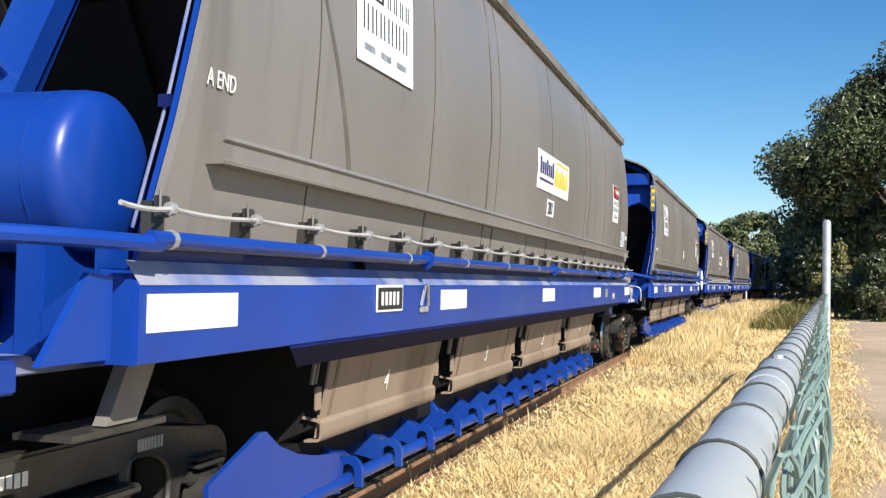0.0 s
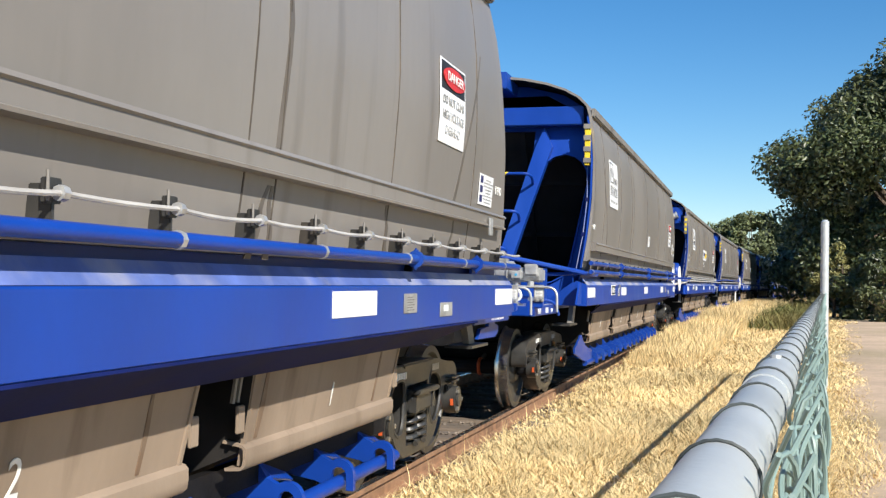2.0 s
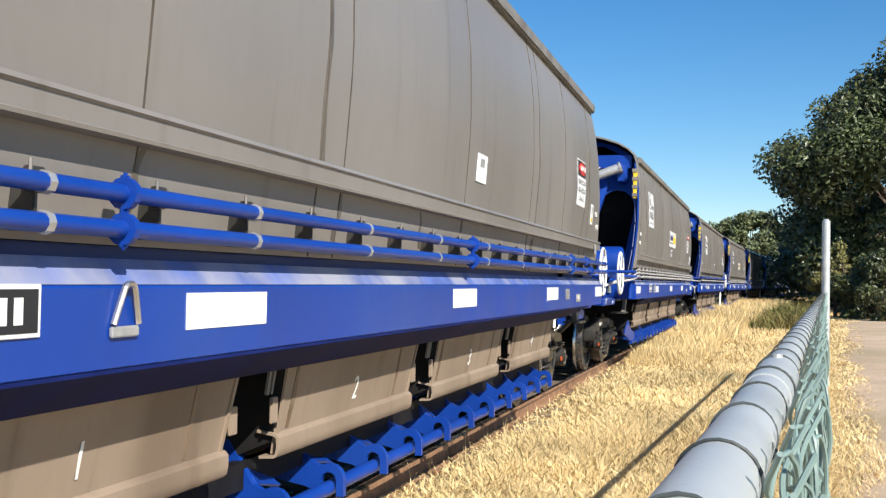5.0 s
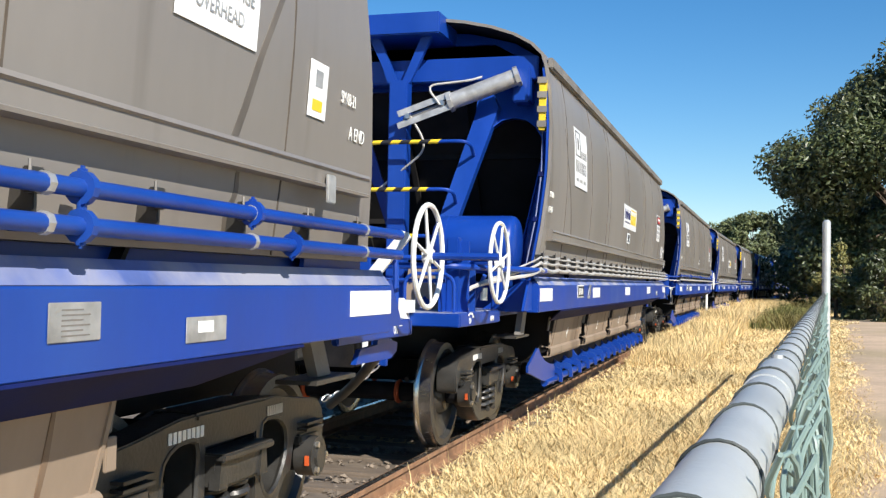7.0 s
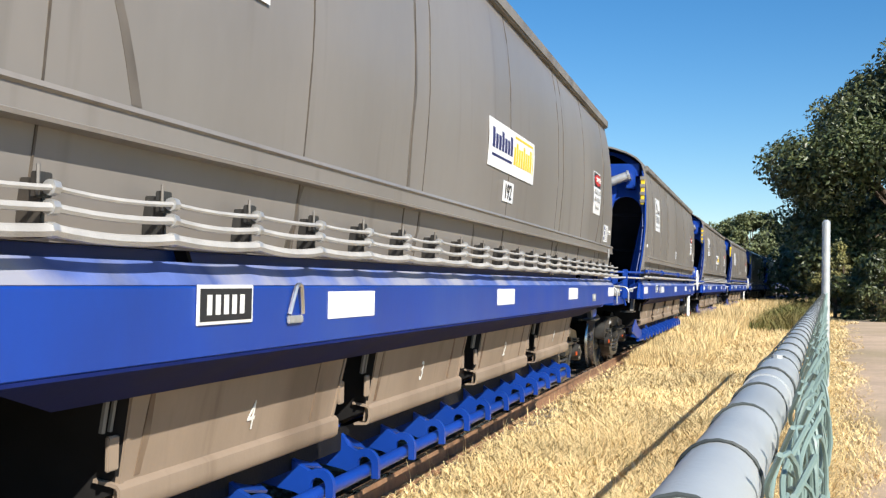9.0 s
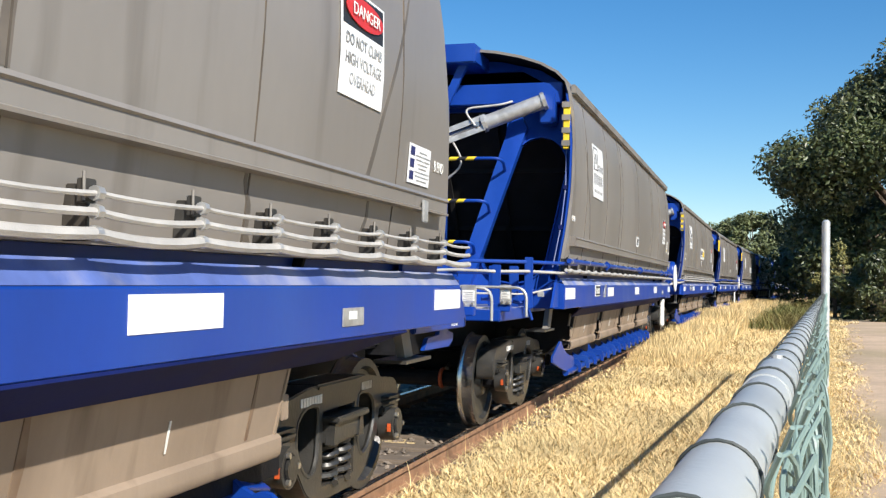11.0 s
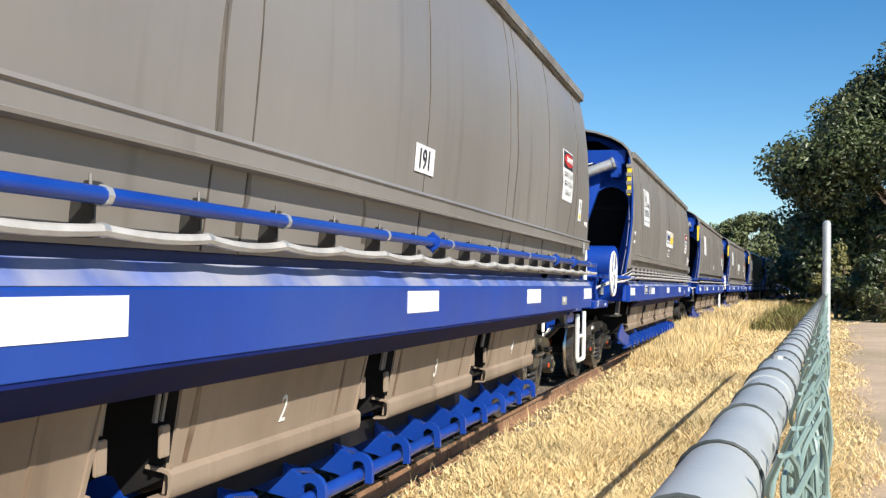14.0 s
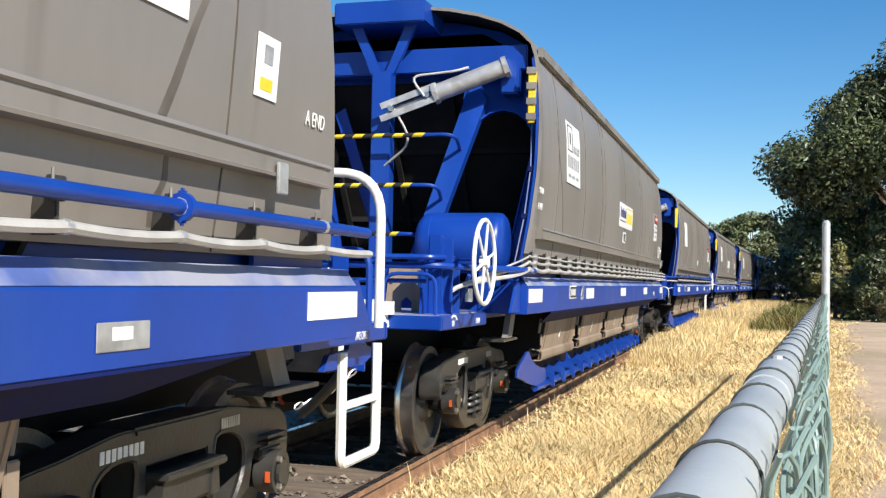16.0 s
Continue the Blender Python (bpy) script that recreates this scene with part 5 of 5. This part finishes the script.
def data_panel(w, y, letter):
    """White data panel with its box, code and fine print, as bars."""
    p = part("data_panel", body_patch(y, y + 0.78, 2.31, 2.90, 0.004), PLAIN, w, "white data panel with black print")
    for a, b, lo, hi in ((0.05, 0.075, 2.62, 2.87), (0.31, 0.335, 2.62, 2.87), (0.05, 0.335, 2.858, 2.87), (0.05, 0.335, 2.62, 2.632)):
        part("print_frame", body_patch(y + a, y + b, lo, hi, 0.0078, 0.001, 3), INK, p)
    part("print_bar", body_patch(y + 0.165, y + 0.22, 2.69, 2.80, 0.0078, 0.001, 3), INK, p)
    for k in range(4):
        for d in (0, 0.034):
            part("print_bar", body_patch(y + 0.39 + k * 0.09 + d, y + 0.402 + k * 0.09 + d, 2.62, 2.70, 0.0078, 0.001, 3), INK, p)
    for k in range(6):
        for d in (0, 0.05):
            part("print_bar", body_patch(y + 0.07 + k * 0.11 + d, y + 0.084 + k * 0.11 + d, 2.46, 2.58, 0.0078, 0.001, 3), INK, p)
    for k in range(3):
        part("print_bar", body_patch(y + 0.08 + k * 0.22, y + 0.22 + k * 0.22, 2.37, 2.40, 0.0078, 0.001, 3), ALLOY, p)


def logo_panel(w, y):
    """White panel with a navy and a yellow device, drawn as plain shapes."""
    p = part("logo_panel", body_patch(y, y + 1.52, 2.12, 2.44, 0.004), PLAIN, w, "white panel with navy and yellow shapes")
    for k in range(7):
        part("navy_bar", body_patch(y + 0.09 + k * 0.092, y + 0.158 + k * 0.092, 2.25, 2.35 + (0.035 if k % 3 == 0 else 0), 0.0078, 0.001, 3), NAVYINK, p)
    part("navy_bar", body_patch(y + 0.09, y + 0.70, 2.195, 2.212, 0.0078, 0.001, 2), NAVYINK, p)
    for k in range(8):
        part("yellow_bar", body_patch(y + 0.76 + k * 0.082, y + 0.822 + k * 0.082, 2.20, 2.33 + (0.035 if k % 3 == 1 else 0), 0.0078, 0.001, 3), YELLOW, p)
    part("yellow_bar", body_patch(y + 0.80, y + 1.46, 2.395, 2.412, 0.0078, 0.001, 2), YELLOW, p)
    part("yellow_bar", body_patch(y + 1.44, y + 1.46, 2.19, 2.395, 0.0078, 0.001, 3), YELLOW, p)


def fleet_label(w, y, text, z=1.92):
    p = part("fleet_label", body_patch(y, y + 0.33, z, z + 0.145, 0.004), PLAIN, w, "white label with a black number")
    lettering(text, 0.15, INK, p, (body_x(z + 0.02) + 0.011, y + 0.03, z + 0.022), (94, 0, 90), width=1.02)


def danger_sign(w, y):
    p = part("danger_sign", body_patch(y, y + 0.55, 2.13, 2.60, 0.004), PLAIN, w, "white warning sign with red oval")
    part("black_field", body_patch(y + 0.02, y + 0.53, 2.43, 2.588, 0.0076, 0.001, 4), INK, p)
    bm = bmesh.new()
    vs = [bm.verts.new((body_x(2.51) + 0.017, y + 0.275 + 0.235 * math.cos(a), 2.51 + 0.062 * math.sin(a))) for a in np.linspace(0, math.tau, 25)[:-1]]
    bm.faces.new(vs)
    bm.normal_update()
    bmesh.ops.solidify(bm, geom=bm.faces[:], thickness=0.005)
    part("red_oval", bm, RED, p)
    lettering("DANGER", 0.075, WHITE, p, (body_x(2.51) + 0.0235, y + 0.275, 2.485), (90, 0, 90), width=1.15, align="CENTER")
    for k, line in enumerate(("DO NOT CLIMB", "HIGH VOLTAGE", "OVERHEAD")):
        lettering(line, 0.07, ALLOY, p, (body_x(2.35 - k * 0.082) + 0.0095, y + 0.275, 2.35 - k * 0.082), (91.5, 0, 90), width=0.92, align="CENTER")


def notice(w, y, z0, z1, wide, yellow=True):
    p = part("notice", body_patch(y, y + wide, z0, z1, 0.004), PLAIN, w, "white notice with small pictograms")
    part("print_bar", body_patch(y + wide * 0.3, y + wide * 0.7, z0 + (z1 - z0) * 0.55, z0 + (z1 - z0) * 0.85, 0.0076, 0.001, 2), ALLOY, p)
    if yellow:
        part("yellow_mark", body_patch(y + wide * 0.2, y + wide * 0.75, z0 + (z1 - z0) * 0.12, z0 + (z1 - z0) * 0.32, 0.0076, 0.001, 2), YELLOW, p)


def picture_notice(w, y):
    """A wide white notice: three blue pictograms beside lines of print too small to read."""
    p = part("notice", body_patch(y, y + 0.38, 1.855, 2.055, 0.004), PLAIN, w, "white notice with blue pictograms and fine print")
    for k in range(3):
        part("pictogram", body_patch(y + 0.02, y + 0.09, 1.872 + k * 0.062, 1.917 + k * 0.062, 0.0076, 0.001, 2), NAVYINK, p)
    for k in range(8):
        wd = (0.18, 0.24, 0.26, 0.14)[k % 4]
        part("print_bar", body_patch(y + 0.24 - wd / 2, y + 0.24 + wd / 2, 1.872 + k * 0.021, 1.879 + k * 0.021, 0.0076, 0.001, 2), ALLOY, p)


def clips(w, lines):
    """Brackets along the lower side, with the lines that they carry: (kind, z)."""
    ys = [Y(0.01 + 0.5525 * k) for k in range(23)]
    top = max(z for _, z in lines) + 0.05
    low = min(z for _, z in lines) - 0.03
    for y in ys:
        bk = part("pipe_bracket", box(1.40, 1.474, y - 0.008, y + 0.008, low + 0.01, top - 0.025, 0.003, box(1.455, 1.478, y - 0.028, y + 0.028, top - 0.075, top - 0.012, 0.003)), BLACK, w)
        part("stud", rod((1.482, y - 0.034, top - 0.07), (1.482, y - 0.034, top + 0.004), 0.005, 5), GREYD, bk)
        for kind, z in lines:
            if kind == "blue" and ys.index(y) % 2:
                continue
            part("clamp", rod((1.497, y - 0.013, z), (1.497, y + 0.013, z), 0.029 if kind == "blue" else 0.02, 8), ALLOY, bk)
    for kind, z in lines:
        if kind == "blue":
            part("air_pipe", rod((1.50, Y(-0.1), z), (1.50, Y(12.68), z), 0.024, 10), BLUE, w, "blue-painted air pipe", smooth=True)
            for u in (2.55, 6.3, 10.1, 11.40 if z < 1.5 else 11.06):
                part("pipe_union", box(1.488, 1.512, Y(u) - 0.013, Y(u) + 0.013, z - 0.056, z + 0.056, 0.008, rod((1.50, Y(u) - 0.012, z), (1.50, Y(u) + 0.012, z), 0.044, 12)), BLUE, w)
        else:
            r = {"cable": 0.008, "hose": 0.0115, "conduit": 0.017}[kind]
            pts, x = [], 1.50
            rnd = random.Random(int(z * 1000))
            for a, b in zip([Y(-0.25)] + ys, ys + [Y(12.8)]):
                sag = (0.5 * r + 0.006) * (0.5 + 0.7 * rnd.random())
                for f in (0, 0.12, 0.3, 0.5, 0.7, 0.88):
                    pts.append((x, a + (b - a) * f, z - 4 * f * (1 - f) * sag))
            part("conduit", pipe(pts, r, 7), HOSE, w, "pale grey sagging conduit", smooth=True)


def wagon_common(w):
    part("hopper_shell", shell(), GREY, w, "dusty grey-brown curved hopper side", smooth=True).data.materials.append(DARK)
    for s in (1, -1):
        for y in (1.14, 2.72, 4.02, 4.28, 6.29, 8.30, 8.56, 9.86, 11.44):
            pts = [(s * (body_x(z) - 0.001), Y(y), z) for z in np.linspace(1.44, 3.29, 11)]
            part("weld_seam", pipe(pts, 0.006, 4), SEAM, w)
        prof = [(1.42, 1.718), (1.494, 1.718), (1.497, 1.729), (1.486, 1.734), (1.488, 1.79), (1.499, 1.797), (1.492, 1.812), (1.44, 1.826)]
        bm = bmesh.new()
        rows = [[bm.verts.new((s * x, y, z)) for x, z in prof] for y in (Y(0.33), Y(12.25))]
        for k in range(len(prof) - 1):
            bm.faces.new((rows[0][k], rows[0][k + 1], rows[1][k + 1], rows[1][k]))
        bm.faces.new(rows[0]), bm.faces.new(rows[1][::-1])
        part("waist_beam", bm, GREY, w, "grey waist beam")
        part("eave_trim", box(s * 1.375, s * 1.435, Y(0.53), Y(12.05), 3.275, 3.375, 0.012), GREYD, w, "weathered brown eave rail")
        part("lower_rail", box(s * 1.30, s * 1.39, SILL0 + 0.35, SILL1 - 0.35, 1.436, 1.448), GREYD, w)
        part("end_tab", box(s * 1.495, s * 1.51, Y(11.72), Y(11.80), 1.655, 1.77, 0.004), ALLOY, w)
    sill(w)
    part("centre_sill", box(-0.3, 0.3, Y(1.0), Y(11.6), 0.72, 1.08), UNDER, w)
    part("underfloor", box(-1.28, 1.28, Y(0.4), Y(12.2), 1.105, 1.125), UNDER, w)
    door_gear(w)


def dirt_run(w, u, z, v, q):
    """A narrow run of dirt down the hopper's side."""
    bm = bmesh.new()
    rows = []
    for f in np.linspace(0, 1, 10):
        zz, y = z + (q - z) * f, Y(u + (v - u) * f + 0.012 * math.sin(f * 9 + u))
        wd = 0.012 + 0.014 * f
        rows.append([bm.verts.new((body_x(zz) + d, y + e * wd, zz)) for d, e in ((0.0015, -1), (0.0015, 1), (-0.004, 1), (-0.004, -1))])
    for a, b in zip(rows, rows[1:]):
        for k in range(4):
            bm.faces.new((a[k], a[(k + 1) % 4], b[(k + 1) % 4], b[k]))
    part("dirt_run", bm, STAIN, w, "dark run of dirt")


def make_wagon(name, front, digits, lines, label, near="wheel", valve=True):
    """front: which end leads, "A" or "B"; digits: the chutes' numbers from the front."""
    w = thing(name, label, "hopper wagon", "wagons of the grain train")
    wagon_common(w)
    ident = Matrix.Identity(4)
    end_frame(w, ident, valve and front == "B", front == "A"), end_frame(w, TURN, valve and front == "A", front == "B")
    ends = [(a_end, ident), (b_end, TURN)] if front == "A" else [(b_end, ident), (a_end, TURN)]
    for make, m in ends:
        make(w, m, near) if make is a_end else make(w, m, valve)
    for k, d in enumerate(digits):
        hopper_pocket(w, Y(2.83 + 2.31 * k), d)
    clips(w, lines)
    sets = []
    for u in (0.45, 12.14):
        sets += bogie(w, Y(u))[1]
    for u, z, v, q in ((11.56, 2.80, 11.02, 1.83), (1.02, 2.80, 1.56, 1.83), (8.50, 1.69, 8.42, 1.42), (8.53, 1.69, 8.57, 1.42), (8.56, 2.9, 8.56, 1.83), (4.02, 2.9, 4.03, 1.83),
                       (2.75, 1.715, 2.69, 1.47), (4.31, 1.715, 4.26, 1.50), (5.45, 1.715, 5.49, 1.52), (6.31, 1.715, 6.26, 1.46), (9.84, 1.715, 9.90, 1.48), (11.10, 1.715, 11.04, 1.50)):
        dirt_run(w, u, z, v, q)
    # lettering and labels on the near side
    A, B = ("A END", "B END") if front == "A" else ("B END", "A END")
    lettering(A, 0.082, WHITE, w, (body_x(1.965) + 0.006, Y(0.27), 1.965), (94, 0, 90), width=0.80)
    lettering(B, 0.082, WHITE, w, (body_x(1.955) + 0.006, Y(12.06), 1.955), (94, 0, 90), width=0.80)
    data_panel(w, Y(1.53), front)
    if front == "B":
        notice(w, Y(11.60), 1.99, 2.21, 0.18)
        if near == "wheel":
            lettering("SM 03-21", 0.075, WHITE, w, (body_x(2.13) + 0.006, Y(11.94), 2.095), width=0.62, name="date_stencil")
    else:
        picture_notice(w, Y(11.60))
    danger_sign(w, Y(10.57))
    number_plate(w, Y(1.86))
    for y, wd, z0, z1 in ((10.03, 0.22, 1.185, 1.285), (10.70, 0.26, 1.15, 1.23))[0 if valve else 1:]:
        pl = part("maker_plate", box(1.461, 1.466, Y(y), Y(y + wd), z0, z1, 0.002), ALLOY, w, "small grey metal plate")
        if y < 10.5:
            for k in range(6):
                part("print_bar", box(1.4662, 1.467, Y(y + 0.05), Y(y + wd - 0.05 - 0.03 * (k % 2)), z0 + 0.014 + k * 0.013, z0 + 0.018 + k * 0.013), GREYD, pl)
        else:
            part("print_bar", box(1.4662, 1.467, Y(y + 0.07), Y(y + 0.17), z0 + 0.03, z1 - 0.014), WHITE, pl)
    hk = part("tie_down_ring", pipe(bent([(1.47, Y(2.56), 1.22), (1.48, Y(2.60), 1.33), (1.48, Y(2.64), 1.33), (1.47, Y(2.68), 1.22)], 0.03), 0.009, 6), STEEL, w, "steel ring on a small bracket")
    part("ring_base", box(1.461, 1.475, Y(2.55), Y(2.68), 1.185, 1.215, 0.004), ALLOY, hk)
    return w, sets
# ---- the train ----
WAGON = "grey-brown hopper wagon on blue underframe with "
TRAIN = []
w, _ = make_wagon("hopper_wagon", "A", "4321", [("blue", 1.46), ("cable", 1.55)], WAGON + "one pipe")
logo_panel(w, Y(5.62)), fleet_label(w, Y(6.13), "281")
TRAIN.append(w)
w, _ = make_wagon("hopper_wagon", "B", "1234", [("blue", 1.475), ("blue", 1.57)], WAGON + "two pipes", "wheel")
notice(w, Y(6.5), 1.98, 2.16, 0.26, False)
TRAIN.append(w)
w, _ = make_wagon("hopper_wagon", "A", "4321", [("conduit", 1.46), ("hose", 1.515), ("cable", 1.562)], WAGON + "pale conduits", "wheel", False)
logo_panel(w, Y(5.62)), fleet_label(w, Y(6.13), "192")
TRAIN.append(w)
w, _ = make_wagon("hopper_wagon", "B", "1234", [("conduit", 1.472), ("blue", 1.56)], WAGON + "white ladder", "ladder", False)
fleet_label(w, Y(6.10), "191")
TRAIN.append(w)
# conduits that swing from the side down to the brake stand
for z, r in ((1.46, 0.017), (1.515, 0.0115), (1.562, 0.008)):
    part("conduit", pipe(bent([(1.50, Y(-0.20), z), (1.46, Y(-0.42), z - 0.05), (1.25, Y(-0.75), 1.36 + (z - 1.46) * 0.3), (1.08, Y(-0.98), 1.30), (0.98, Y(-1.02), 1.10)], 0.2), r, 7), HOSE, TRAIN[2], "pale grey sagging conduit", smooth=True)
lettering("SM 03-21", 0.075, WHITE, TRAIN[2], (body_x(2.13) + 0.005, Y(0.30), 2.10), width=0.62, name="date_stencil")
# writing along the platform edges
for k, text, u, size in ((0, "NO ACCESS", 13.34, 0.09), (1, "RELEASE", -1.27, 0.075), (1, "DRAIN", -0.58, 0.06), (0, "DRAIN", -0.58, 0.06), (2, "DRAIN", -0.53, 0.06), (2, "ON", -1.19, 0.06), (1, "ON", 13.67, 0.07), (2, "RELEASE", 13.625, 0.075), (3, "TAKE CARE", 13.49, 0.062)):
    lettering(text, size, WHITE, TRAIN[k], (1.1565, Y(u), 1.035), width=0.62)
lettering("THIS", 0.042, WHITE, TRAIN[0], (1.1565, Y(13.67), 1.076), width=0.6)
lettering("LOCATION", 0.042, WHITE, TRAIN[0], (1.1565, Y(13.67), 1.036), width=0.6)
part("notice", box(1.1555, 1.158, Y(-0.86), Y(-0.72), 1.035, 1.09), WHITE, TRAIN[1])
for k, u in ((1, 13.72), (2, -1.145)):
    arc = [(0.085 * math.cos(a), 0.04 * math.sin(a)) for a in np.linspace(2.6, 0.5, 8)] + [(0.115, 0.0), (0.05, 0.0), (0.055, 0.012)] + [(0.062 * math.cos(a), 0.024 * math.sin(a)) for a in np.linspace(0.7, 2.6, 7)]
    part("turn_arrow", plate([(Y(u) + p, 1.078 + q) for p, q in arc], [], 0.002, side_plate(1.1555)), WHITE, TRAIN[k])
w = TRAIN[3]
part("grab_hoop", pipe(bent([(1.25, Y(13.60), 1.10), (1.25, Y(13.60), 1.93), (0.70, Y(13.58), 1.93), (0.70, Y(13.58), 1.12)], 0.28, 7), 0.026, 10), WHITE, w, "white-painted grab hoop", smooth=True)
part("ladder", pipe(bent([(1.25, Y(13.07), 1.0), (1.25, Y(13.07), 0.46), (1.25, Y(13.58), 0.46), (1.25, Y(13.58), 1.02)], 0.05), 0.026, 8), WHITE, w, "white-painted step ladder", smooth=True)
part("ladder_step", box(1.23, 1.27, Y(13.09), Y(13.56), 0.72, 0.755, 0.006), WHITE, w)
SMALL = {"print_bar", "print_frame", "cap_bolt", "cap_ring", "adapter_fin", "stripe", "bolt", "fin", "clamp", "latch_rod", "latch", "wire_clip", "hinge_leaf", "orange_mark",
         "friction_wedge", "hose_clamp", "chain", "navy_bar", "yellow_bar", "stud", "junction_box", "rail_clip", "rib", "spring", "pictogram", "yellow_mark", "lettering", "paint_band"}


def plainer_copy(ob):
    """A copy of a far wagon without its smallest pieces."""
    made = {}
    for o in (ob, *ob.children_recursive):
        if o.name.split(".")[0] in SMALL and not o.children:
            continue
        made[o] = o.copy()
        scene.collection.objects.link(made[o])
        made[o].parent = made.get(o.parent, o.parent)
    return made[ob]


for k in range(4, 13):
    source = TRAIN[2 if k % 2 == 0 else 3]
    TRAIN.append(copy_thing(source, Matrix.Identity(4)) if k == 4 else plainer_copy(source))


def motions():
    for k, w in enumerate(TRAIN):
        arc = U0 + MID + k * PITCH_L
        walk(w, [(t, track_pose(arc - run(t))) for t in range(17)])
    for w in TRAIN[:7]:
        for o in w.children_recursive:
            if o.name.startswith("wheelset"):
                x, y, z = o.location
                times = [i * 4 / 30 for i in range(120)] + [16.0]
                walk(o, [(t, pose(x, y, z, math.degrees(run(t) / 0.42))) for t in times])


motions()
